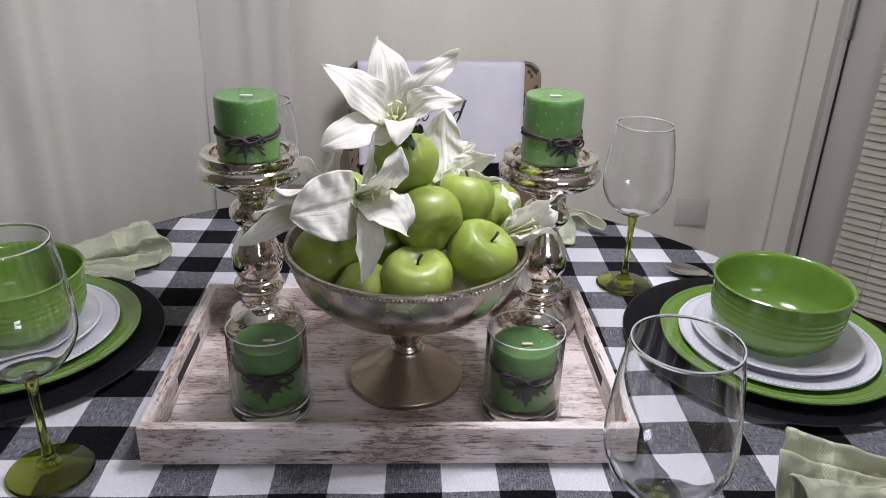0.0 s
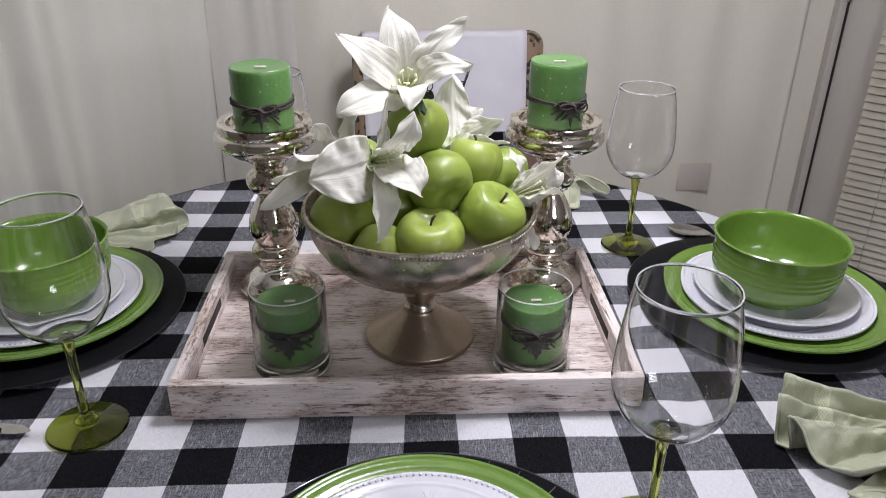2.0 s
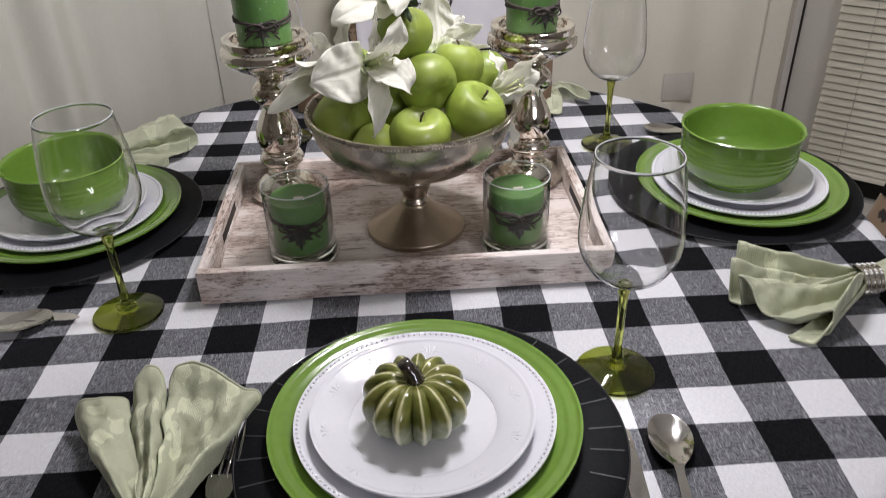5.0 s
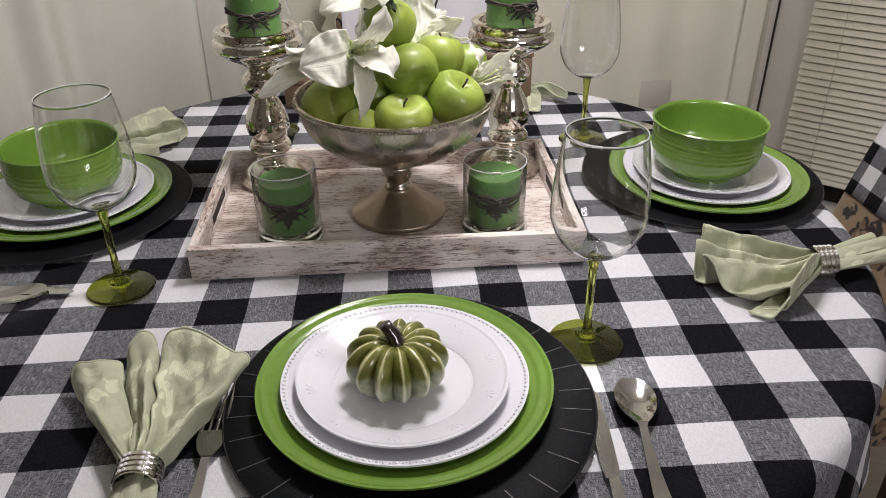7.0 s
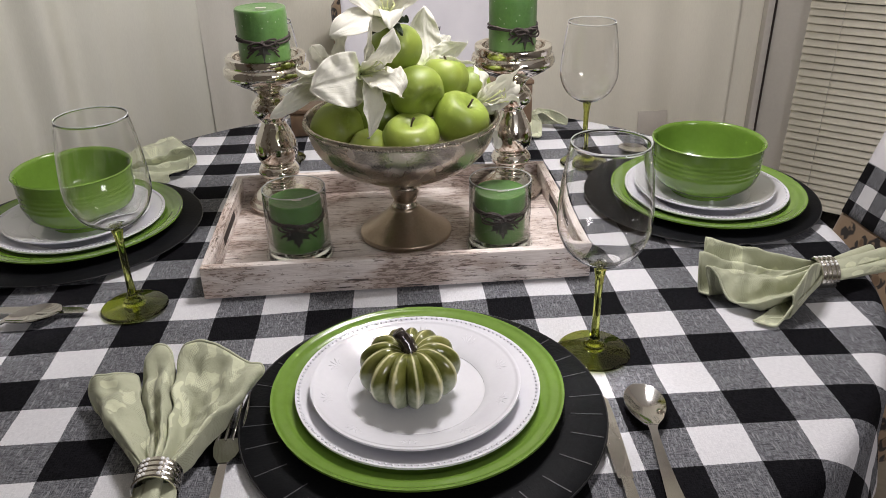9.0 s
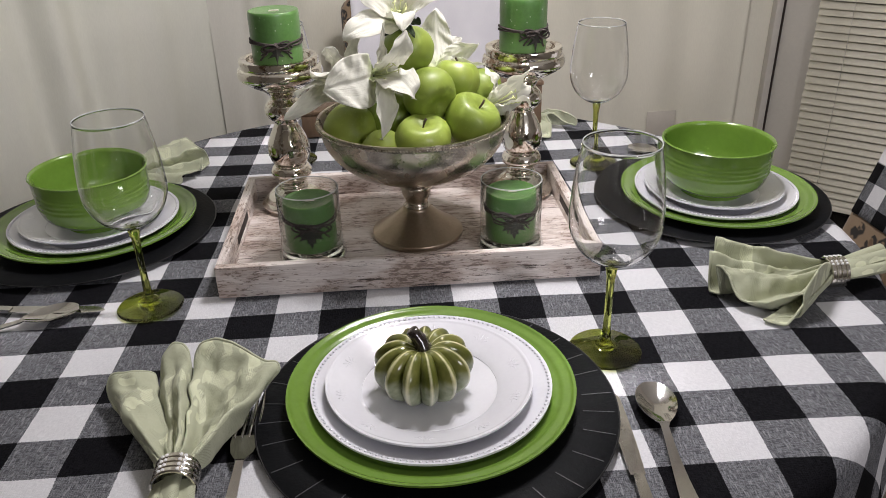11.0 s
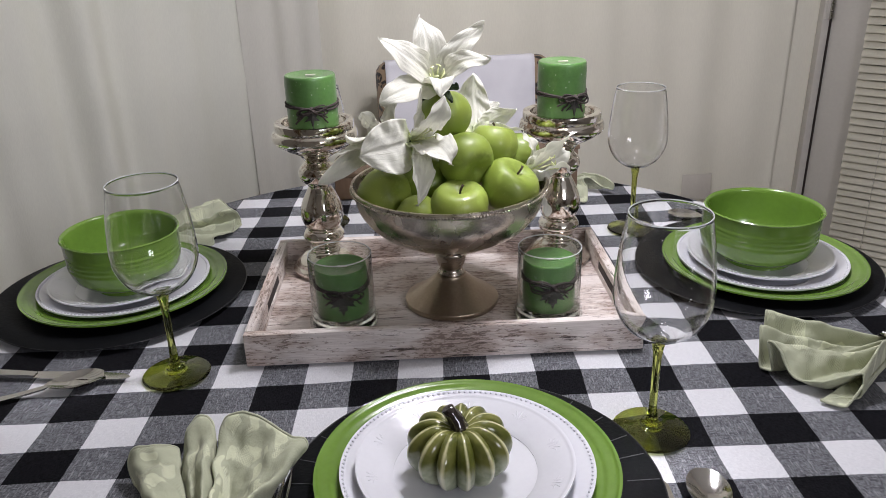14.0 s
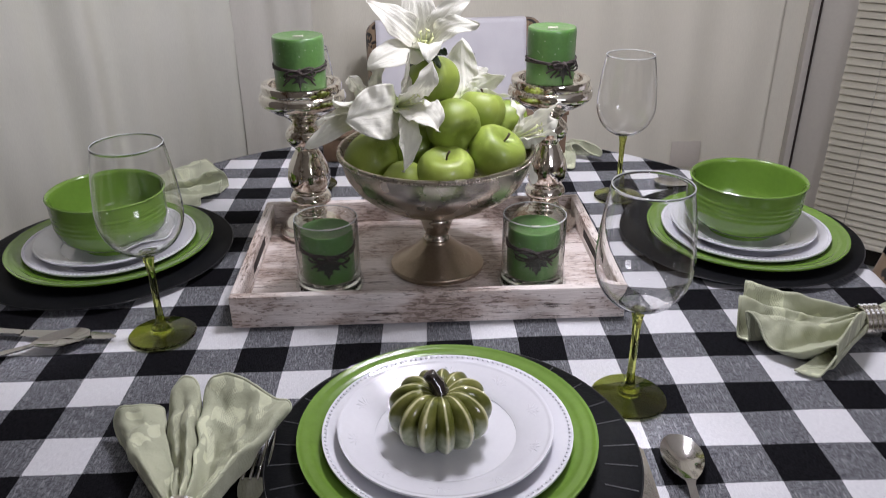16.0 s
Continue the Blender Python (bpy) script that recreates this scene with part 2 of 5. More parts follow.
def petal_cloth():
    m, nt, p = nodes("silk_petal")
    uv = nt.nodes.new("ShaderNodeUVMap")
    rib = noise_tex(nt, coords_from(nt, uv.outputs[0], (3, 46, 1)), 1.0, 2.5, 0.6)
    sep = nt.nodes.new("ShaderNodeSeparateXYZ")
    link(nt, uv.outputs[0], sep.inputs[0])
    c = mix(nt, ramp(nt, sep.outputs[0], 0.0, 0.34), (0.66, 0.76, 0.34), (0.90, 0.895, 0.82))
    c = mix(nt, ramp(nt, rib, 0.3, 0.75), mix(nt, 0.16, c, (0.62, 0.62, 0.55)), c)
    link(nt, c, p.inputs["Base Color"])
    p.inputs["Roughness"].default_value = 0.7
    p.inputs["Specular IOR Level"].default_value = 0.2
    link(nt, bump(nt, rib, 0.0008, 0.7), p.inputs["Normal"])
    tl = node(nt, "ShaderNodeBsdfTranslucent")
    link(nt, c, tl.inputs[0])
    ms = nt.nodes.new("ShaderNodeMixShader")
    ms.inputs[0].default_value = 0.42
    link(nt, p.outputs[0], ms.inputs[1])
    link(nt, tl.outputs[0], ms.inputs[2])
    link(nt, ms.outputs[0], nt.nodes["Material Output"].inputs[0])
    return m


def damask(name, col):
    m, nt, p = nodes(name)
    uv = nt.nodes.new("ShaderNodeUVMap")
    leaf = node(nt, "ShaderNodeTexVoronoi", Scale=34.0)
    n = node(nt, "ShaderNodeTexNoise", Scale=30.0, Detail=2.0)
    link(nt, uv.outputs[0], n.inputs["Vector"])
    w = nt.nodes.new("ShaderNodeVectorMath")
    w.operation = "MULTIPLY_ADD"
    link(nt, n.outputs["Color"], w.inputs[0])
    w.inputs[1].default_value = (0.055, 0.055, 0)
    link(nt, uv.outputs[0], w.inputs[2])
    link(nt, w.outputs[0], leaf.inputs["Vector"])
    f = ramp(nt, leaf.outputs["Distance"], 0.36, 0.40)
    weave = noise_tex(nt, uv.outputs[0], 900.0, 1.0)
    sep = nt.nodes.new("ShaderNodeSeparateXYZ")
    link(nt, uv.outputs[0], sep.inputs[0])
    lattice = math_node(nt, "MINIMUM", *[math_node(nt, "ABSOLUTE", math_node(nt, "SINE", math_node(nt, "MULTIPLY", math_node(nt, op, sep.outputs[0], sep.outputs[1]), 900.0))) for op in ("ADD", "SUBTRACT")])
    where = ramp(nt, noise_tex(nt, uv.outputs[0], 30.0, 1.0), 0.52, 0.55)
    quilt = math_node(nt, "MULTIPLY", where, math_node(nt, "SUBTRACT", 1.0, ramp(nt, lattice, 0.12, 0.34)))
    c = mix(nt, f, [c * 1.25 for c in col], [c * 0.86 for c in col])
    c = mix(nt, math_node(nt, "MULTIPLY", quilt, 0.7), c, [c * 0.45 for c in col])
    c = mix(nt, math_node(nt, "MULTIPLY", weave, 0.3), c, [c * 0.62 for c in col])
    link(nt, c, p.inputs["Base Color"])
    link(nt, math_node(nt, "MULTIPLY_ADD", f, 0.2, 0.5), p.inputs["Roughness"])
    p.inputs["Specular IOR Level"].default_value = 0.3
    p.inputs["Sheen Weight"].default_value = 0.15
    crease = noise_tex(nt, coords(nt), 70.0, 3.0, 0.6)
    b2 = node(nt, "ShaderNodeBump", Strength=0.22, Distance=0.005)
    link(nt, crease, b2.inputs["Height"])
    link(nt, bump(nt, weave, 0.0003, 0.5), b2.inputs["Normal"])
    link(nt, b2.outputs[0], p.inputs["Normal"])
    return m


def pumpkin_glaze():
    m, nt, p = nodes("pumpkin_glaze")
    uv = nt.nodes.new("ShaderNodeUVMap")
    sep = nt.nodes.new("ShaderNodeSeparateXYZ")
    link(nt, uv.outputs[0], sep.inputs[0])
    n = noise_tex(nt, coords(nt), 55.0, 3.0)
    crest = math_node(nt, "MULTIPLY_ADD", n, 0.35, sep.outputs[0])
    low = sep.outputs[1]
    green = mix(nt, ramp(nt, n, 0.35, 0.65), (0.088, 0.102, 0.016), (0.195, 0.200, 0.052))
    c = mix(nt, ramp(nt, crest, 0.92, 1.16), green, (0.62, 0.60, 0.34))
    pale = mix(nt, ramp(nt, n, 0.4, 0.6), (0.16, 0.19, 0.10), (0.33, 0.36, 0.25))
    c = mix(nt, ramp(nt, low, 0.66, 0.46), c, mix(nt, ramp(nt, crest, 0.9, 1.15), pale, (0.6, 0.6, 0.45)))
    link(nt, c, p.inputs["Base Color"])
    p.inputs["Roughness"].default_value = 0.3
    p.inputs["Specular IOR Level"].default_value = 0.12
    p.inputs["Coat Weight"].default_value = 1.0
    p.inputs["Coat Roughness"].default_value = 0.008
    return m


def wax(name, col):
    m = plain(name, col, 0.38, var=0.16, big=22, fine=240, relief=0.0004, sss=0.3, coat=0.6)
    nt = m.node_tree
    p = nt.nodes["Principled BSDF"]
    v = coords(nt)
    spot = node(nt, "ShaderNodeTexVoronoi", Scale=150.0)
    link(nt, v, spot.inputs["Vector"])
    bloom = noise_tex(nt, v, 40.0, 2.0)
    grain = math_node(nt, "MULTIPLY", math_node(nt, "SUBTRACT", 1.0, ramp(nt, spot.outputs["Distance"], 0.10, 0.17)), ramp(nt, bloom, 0.5, 0.56))
    base = p.inputs["Base Color"].links[0].from_socket
    link(nt, mix(nt, math_node(nt, "MULTIPLY", grain, 0.4), base, (0.72, 0.80, 0.68)), p.inputs["Base Color"])
    return m


def bulb_glow():
    m, nt, p = nodes("frosted_bulb_glow")
    p.inputs["Base Color"].default_value = (0.85, 0.85, 0.83, 1)
    p.inputs["Emission Color"].default_value = (1.0, 0.97, 0.93, 1)
    p.inputs["Emission Strength"].default_value = 75.0
    return m


M = {
    "bulb": bulb_glow(),
    "cloth": check_cloth("buffalo_check_cloth", (0.025, 0.025)),
    "towel": towel_cloth(),
    "tray": tray_wood("distressed_wood", (0, 1, 2)),
    "tray_end": tray_wood("distressed_wood_across", (1, 0, 2)),
    "leopard": leopard(),
    "silver": mercury("mercury_glass", (0.86, 0.82, 0.75), (0.30, 0.19, 0.12)),
    "nickel": plain("brushed_nickel", (0.55, 0.495, 0.425), 0.27, 1.0, 0.12, 30, 300, 0.0002, rvar=0.16),
    "foot": plain("satin_bronze_nickel", (0.42, 0.345, 0.265), 0.34, 1.0, 0.12, 30, 300, 0.0002, rvar=0.14),
    "steel": plain("polished_steel", (0.52, 0.505, 0.485), 0.1, 1.0, 0.05, 30, 300, 0.0, rvar=0.08),
    "ring": plain("silver_ring", (0.66, 0.63, 0.57), 0.16, 1.0, 0.1, 30, 300, 0.0002, rvar=0.1),
    "stone": plain("crystal", (0.9, 0.9, 0.9), 0.03, 0.0, 0.02, 30, 300, 0.0, coat=1.0, spec=1.0),
    "black": plain("black_charger", (0.0065, 0.007, 0.008), 0.5, 0, 0.3, 24, 300, 0.0004, rvar=0.2, spec=0.05),
    "edge": plain("charger_edge", (0.012, 0.012, 0.013), 0.38, 0, 0.2, 40, 300, 0.0, coat=0.1, spec=0.3),
    "line": plain("charger_groove", (0.055, 0.057, 0.063), 0.4, 0, 0.2, 40, 300, 0.0),
    "green": plain("green_glaze", (0.135, 0.245, 0.036), 0.18, 0, 0.1, 12, 130, 0.00015, coat=0.35, rvar=0.06),
    "china": plain("white_china", (0.725, 0.73, 0.775), 0.16, 0, 0.03, 12, 200, 0.00004, coat=1.0, rvar=0.05, spec=0.25),
    "wax": wax("green_wax", (0.098, 0.222, 0.060)),
    "wick": plain("wick", (0.6, 0.57, 0.5), 0.9),
    "twine": plain("brown_twine", (0.050, 0.040, 0.036), 0.9, 0, 0.4, 60, 900, 0.0004),
    "charm": plain("dark_dried_leaf", (0.03, 0.03, 0.026), 0.8, 0, 0.35, 60, 400, 0.0006),
    "glass": solid_glass("clear_glass", (0.995, 0.997, 0.995), 0.25),
    "thick": thin_glass("thick_clear_glass", (0.965, 0.98, 0.97), 1.5),
    "olive": solid_glass("olive_glass", (0.58, 0.63, 0.16)),
    "lip": bright_lip(),
    "lens": solid_glass("solid_clear_glass", (0.97, 0.98, 0.97)),
    "apple": apple_skin(),
    "stalk": plain("apple_stalk", (0.05, 0.032, 0.015), 0.8, 0, 0.3),
    "petal": petal_cloth(),
    "stamen": plain("stamen", (0.74, 0.78, 0.42), 0.7, 0, 0.2),
    "sepal": plain("dark_calyx", (0.03, 0.05, 0.02), 0.7, 0, 0.3),
    "napkin": damask("sage_damask", (0.505, 0.53, 0.375)),
    "pumpkin": pumpkin_glaze(),
    "pumpkin_stem": plain("pumpkin_stem_glaze", (0.022, 0.016, 0.014), 0.13, 0, 0.3, 40, 200, 0.0005, coat=1.0),
    "curtain": plain("cream_curtain", (0.77, 0.745, 0.635), 0.9, 0, 0.05, 5, 500, 0.0003, spec=0.15, stretch=(1, 1, 0.15)),
    # cream curtain greyed in its colour for the shade of the recess
    "drape": plain("shaded_cream_drape", (0.67, 0.655, 0.585), 0.9, 0, 0.05, 5, 500, 0.0003, spec=0.15, stretch=(1, 1, 0.15)),
    "sheer": plain("white_sheer", (0.72, 0.72, 0.635), 0.9, 0, 0.05, 5, 500, 0.0003, spec=0.15, stretch=(1, 1, 0.15)),
    "wall": plain("painted_wall", (0.62, 0.58, 0.52), 0.8, 0, 0.04, 3, 200, 0.0003),
    # dark tone stands in for dimness, so that reflections stay dark
    "far_wall": plain("unlit_room_wall", (0.23, 0.21, 0.18), 0.8, 0, 0.05, 3, 200, 0.0003),
    "ceiling": plain("ceiling_paint", (0.66, 0.65, 0.62), 0.9, 0, 0.03, 3, 200, 0.0003),
    "paint": plain("door_paint", (0.55, 0.525, 0.47), 0.5, 0, 0.05, 6, 120, 0.0002),
    # near-black stand-in for shade in gaps, in slots and behind the door
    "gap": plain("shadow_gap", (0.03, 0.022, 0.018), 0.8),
    "slat": plain("blind_slat", (0.76, 0.73, 0.62), 0.42, 0, 0.05, 8, 120, 0.0001),
    "cord": plain("blind_cord", (0.62, 0.6, 0.55), 0.8),
    "pane": thin_glass("door_pane", (0.9, 0.92, 0.92)),
    "floor": plain("floor_tile", (0.30, 0.26, 0.21), 0.5, 0, 0.15, 4, 60, 0.0005),
    "wood": plain("brown_wood", (0.135, 0.085, 0.052), 0.5, 0, 0.3, 14, 120, 0.0005, stretch=(1, 1, 0.2)),
    "ink": plain("dark_ink", (0.02, 0.02, 0.022), 0.8),
    "plate": plain("outlet_plastic", (0.64, 0.60, 0.53), 0.7, 0, 0.04),
    "table": plain("table_wood", (0.10, 0.05, 0.025), 0.4, 0, 0.2, 8, 90, 0.0003, stretch=(1, 12, 12)),
}


# ---- building helpers ----
def sharpen(bm, angle=38):
    lim = radians(angle)
    for f in bm.faces:
        f.smooth = True
    for e in bm.edges:
        e.smooth = len(e.link_faces) < 2 or e.calc_face_angle(0) < lim


def part(name, bm, material, parent=None, label="", angle=38):
    sharpen(bm, angle)
    me = bpy.data.meshes.new(name)
    bm.to_mesh(me)
    bm.free()
    me.materials.append(M[material])
    ob = new(name, me)
    ob.parent = parent
    return tagged(ob, label)


def thing(name, label, category, m=None, group="", kind=""):
    ob = new(name)
    ob.empty_display_size = 0.02
    if m is not None:
        ob.matrix_world = m
    return tagged(ob, label, category, group, kind)


def at(x, y, z, turn=0.0):
    return pose(x, y, z, 0, 0, turn)


def lathe(profile, seg=64, closed=False, ripple=None):
    """A turned body from (radius, height) pairs."""
    bm = bmesh.new()
    rings = []
    for i, (r, z) in enumerate(profile):
        if r < 1e-5:
            rings.append([bm.verts.new((0, 0, z))])
            continue
        ring = []
        for k in range(seg):
            a = 2 * math.pi * k / seg
            q = r if ripple is None else r * (1 + ripple(a, i))
            ring.append(bm.verts.new((q * math.cos(a), q * math.sin(a), z)))
        rings.append(ring)
    pairs = list(zip(rings, rings[1:]))
    if closed:
        pairs.append((rings[-1], rings[0]))
    for a, b in pairs:
        for k in range(seg):
            j = (k + 1) % seg
            q = [a[k % len(a)], a[j % len(a)], b[j % len(b)], b[k % len(b)]]
            u = []
            for v in q:
                if v not in u:
                    u.append(v)
            if len(u) > 2:
                bm.faces.new(u)
    bmesh.ops.recalc_face_normals(bm, faces=bm.faces)
    return bm


def smooth_profile(points, n=6):
    """Catmull-Rom through (radius, height) pairs."""
    out = []
    P = [points[0], *points, points[-1]]
    for i in range(1, len(P) - 2):
        p0, p1, p2, p3 = [np.array(P[i + k - 1], float) for k in range(4)]
        for k in range(n):
            t = k / n
            q = 0.5 * (2 * p1 + (p2 - p0) * t + (2 * p0 - 5 * p1 + 4 * p2 - p3) * t * t + (3 * p1 - p0 - 3 * p2 + p3) * t ** 3)
            out.append((max(0.0, q[0]), q[1]))
    out.append(points[-1])
    return out


def tube(points, radius, sides=8, bm=None, taper=None):
    bm = bm or bmesh.new()
    pts = [Vector(p) for p in points]
    rings = []
    up = Vector((0, 0, 1))
    for i, p in enumerate(pts):
        d = (pts[min(i + 1, len(pts) - 1)] - pts[max(i - 1, 0)]).normalized()
        a = d.cross(up)
        if a.length < 0.1:
            a = d.cross(Vector((1, 0, 0)))
        a.normalize()
        b = d.cross(a).normalized()
        r = radius * (taper(i / (len(pts) - 1)) if taper else 1)
        rings.append([bm.verts.new(p + r * (math.cos(2 * math.pi * k / sides) * a + math.sin(2 * math.pi * k / sides) * b)) for k in range(sides)])
    for a, b in zip(rings, rings[1:]):
        for k in range(sides):
            j = (k + 1) % sides
            bm.faces.new((a[k], a[j], b[j], b[k]))
    bm.faces.new(rings[0][::-1])
    bm.faces.new(rings[-1])
    return bm


def box(sx, sy, sz, bevel=0.0, centre=(0, 0, 0), bm=None, turn=None, segs=2):
    own = bmesh.new()
    bmesh.ops.create_cube(own, size=1.0, matrix=Matrix.Diagonal((sx, sy, sz, 1)))
    if bevel:
        bmesh.ops.bevel(own, geom=own.edges[:], offset=bevel, segments=segs, profile=0.5, affect="EDGES")
    m = Matrix.Translation(centre) @ (turn or Matrix())
    bmesh.ops.transform(own, matrix=m, verts=own.verts[:])
    if bm is None:
        return own
    me = bpy.data.meshes.new("tmp")
    own.to_mesh(me)
    own.free()
    bm.from_mesh(me)
    bpy.data.meshes.remove(me)
    return bm


def sheet(f, nu, nv, thick=0.0, uv=None, bm=None, wrap=False):
    """A cloth or petal from f(u, v) in 0..1, given thickness, with a UV map."""
    bm = bm or bmesh.new()
    lay = bm.loops.layers.uv.verify()
    P = [[Vector(f(i / nu, j / nv)) for j in range(nv + 1)] for i in range(nu + 1)]

    def normal(i, j):
        a = P[min(i + 1, nu)][j] - P[max(i - 1, 0)][j]
        b = P[i][min(j + 1, nv)] - P[i][max(j - 1, 0)]
        n = a.cross(b)
        return n.normalized() if n.length > 1e-12 else Vector((0, 0, 1))

    sides = []
    for s in ((0.5, -0.5) if thick else (0,)):
        sides.append([[bm.verts.new(P[i][j] + normal(i, j) * thick * s) for j in range(nv + 1)] for i in range(nu + 1)])

    def face(vs, ij):
        try:
            fc = bm.faces.new(vs)
        except ValueError:
            return
        for lp, (i, j) in zip(fc.loops, ij):
            lp[lay].uv = uv(i / nu, j / nv) if uv else (i / nu, j / nv)

    for s, V in enumerate(sides):
        for i in range(nu):
            for j in range(nv):
                ij = [(i, j), (i + 1, j), (i + 1, j + 1), (i, j + 1)]
                if s:
                    ij = ij[::-1]
                face([V[a][b] for a, b in ij], ij)
    if thick:
        A, B = sides
        edge = [(i, 0) for i in range(nu)] + [(nu, j) for j in range(nv)] + [(i, nv) for i in range(nu, 0, -1)] + [(0, j) for j in range(nv, 0, -1)]
        for k, e in enumerate(edge):
            n = edge[(k + 1) % len(edge)]
            face([A[e[0]][e[1]], B[e[0]][e[1]], B[n[0]][n[1]], A[n[0]][n[1]]], [e, e, n, n])
    return bm


def wall(name, a, b, z0, z1, thick, material, label):
    """An upright slab whose inner face runs from a to b on the plan, with its thickness to the left of a-b."""
    a, b = Vector((*a, 0)), Vector((*b, 0))
    d = (b - a).normalized()
    n = Vector((-d.y, d.x, 0))
    bm = bmesh.new()
    vs = [bm.verts.new(p + Vector((0, 0, z))) for z in (z0, z1) for p in (a, b, b + n * thick, a + n * thick)]
    for q in ((3, 2, 1, 0), (4, 5, 6, 7), (0, 1, 5, 4), (1, 2, 6, 5), (2, 3, 7, 6), (3, 0, 4, 7)):
        bm.faces.new([vs[i] for i in q])
    bmesh.ops.recalc_face_normals(bm, faces=bm.faces)
    return tagged(part(name, bm, material), label, "wall", kind="structure")


# ---- room: a bay of three faces ----
TOP = 0.75
BL, BR = (-0.385, 1.10), (1.095, 1.10)
LEFT_END, RIGHT_END = (-1.55, 0.05), (2.20, 0.10)
floor = box(6, 7, 0.1, 0, (0.3, -1.7, -0.05))
tagged(part("floor", floor, "floor"), "plain brown tiled floor under the table", "floor", kind="structure")
tagged(part("ceiling", box(6, 7, 0.1, 0, (0.3, -1.7, 2.55)), "ceiling"), "plain white painted ceiling", "ceiling", kind="structure")
wall("wall_north", BL, BR, 0, 2.5, 0.12, "wall", "beige painted wall behind the cream curtain")
wall("wall_northwest", LEFT_END, BL, 0, 2.5, 0.12, "wall", "beige painted bay wall behind the sheer curtain")
# walls out of view take the darkened colour of a dim room
wall("wall_west", (-1.55, -4.6), LEFT_END, 0, 2.5, 0.12, "far_wall", "plain wall out of view, coloured dark to stand for a dim room")
wall("wall_south", (2.20, -4.6), (-1.55, -4.6), 0, 2.5, 0.12, "far_wall", "plain wall out of view, coloured dark to stand for a dim room")
# added unseen wall: blocks the rear lamp from the table's left side
wall("wall_partition", (0.45, -1.9), (-1.55, -1.9), 0, 2.5, 0.12, "far_wall", "plain dark unseen wall added to keep the rear lamp off the left side")
wall("wall_east", RIGHT_END, (2.20, -4.6), 0, 2.5, 0.12, "far_wall", "plain wall out of view, coloured dark to stand for a dim room")


def curtain(name, a, b, z0, z1, depth, waves, material, label, seed, crease=None):
    """A hanging curtain between two plan points, with an ironed crease across it where one is given."""
    rng = random.Random(seed)
    a, b = Vector((*a, 0)), Vector((*b, 0))
    n = Vector((b.y - a.y, a.x - b.x, 0)).normalized()
    ph = [(rng.uniform(0.6, 1.5), rng.uniform(0, 6.3), rng.uniform(0.3, 1)) for _ in range(5)]

    def f(u, v):
        x = u + 0.012 * math.sin(3 * v + 9 * u)
        w = sum(k[2] * math.sin(2 * math.pi * waves * k[0] * x + k[1] + 0.5 * v) for k in ph) / 3
        p = a.lerp(b, u) + n * depth * w
        p.z = z0 + (z1 - z0) * v
        if crease:
            p += n * 0.004 * math.exp(-abs(p.z - crease) / 0.05)
        return p

    ob = part(name, sheet(f, 150, 160 if crease else 8, 0.0016, lambda u, v: (u * (b - a).length, v * (z1 - z0))), material, angle=80)
    return tagged(ob, label, "curtain")


curtain("curtain", (-0.235, 1.05), (1.004, 1.045), 0.03, 2.3, 0.016, 7, "curtain", "cream floor-length curtain hanging in soft folds", 3)
curtain("curtain", (-0.412, 1.008), (-0.22, 1.045), 0.03, 2.3, 0.010, 2.6, "drape", "narrow bunched cream curtain in the corner of the bay", 6)
curtain("sheer_curtain", (-1.48, 0.035), (-0.400, 1.030), 0.03, 2.3, 0.034, 9, "sheer", "white sheer curtain hanging in soft vertical folds", 8, 0.857)

# door jamb beside the curtain, then the glazed door with its blind on the angled wall
jamb = thing("door_frame", "cream painted door frame with a steel hinge", "door frame", at(0, 0, 0), kind="structure")
part("jamb", box(0.13, 0.05, 2.3, 0.004, (1.018, 1.086, 1.15)), "curtain", jamb)
part("stop", box(0.020, 0.05, 2.3, 0.003, (1.0850, 1.062, 1.15)), "paint", jamb)
# dark strip put in for the shade inside the door gap
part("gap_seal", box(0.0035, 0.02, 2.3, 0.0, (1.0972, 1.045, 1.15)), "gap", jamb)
hinge = part("hinge", lathe([(0, 0.945)] + [(r, 0.945 + 0.02 * k + dz) for k in range(6) for dz, r in ((0.0, 0.0045), (0.001, 0.0056), (0.0185, 0.0056), (0.0195, 0.0045))] + [(0, 1.065)], 16), "steel", jamb, "worn steel hinge knuckle")
hinge.location = (1.0935, 1.030, 0)
part("leaf", box(0.010, 0.003, 0.12, 0.001, (-0.008, 0.004, 1.005)), "paint", hinge, "painted hinge leaf")

DIR = -42.0
door = thing("door", "pale painted glazed door behind a lowered blind", "door", at(1.100, 1.040, 0, DIR), kind="structure")
DW, DH = 0.86, 2.05
part("stile", box(0.115, 0.04, DH, 0.003, (0.0575, 0.02, DH / 2)), "paint", door)
part("stile", box(0.115, 0.04, DH, 0.003, (DW - 0.0575, 0.02, DH / 2)), "paint", door)
part("rail", box(DW - 0.23, 0.04, 0.20, 0.003, (DW / 2, 0.02, 0.10)), "paint", door)
part("rail", box(DW - 0.23, 0.04, 0.12, 0.003, (DW / 2, 0.02, DH - 0.06)), "paint", door)
part("pane", box(DW - 0.23, 0.006, DH - 0.32, 0, (DW / 2, 0.025, 0.20 + (DH - 0.32) / 2)), "pane", door)
part("lintel", box(DW + 0.2, 0.10, 0.45, 0, (DW / 2 - 0.0, 0.07, DH + 0.23)), "wall", door)
part("side_wall", box(0.66, 0.10, 2.5, 0, (DW + 0.34, 0.07, 1.25)), "wall", door)
# added near-black sheet, stands for the darkness between the slats
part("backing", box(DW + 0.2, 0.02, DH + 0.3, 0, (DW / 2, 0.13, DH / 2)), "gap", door)

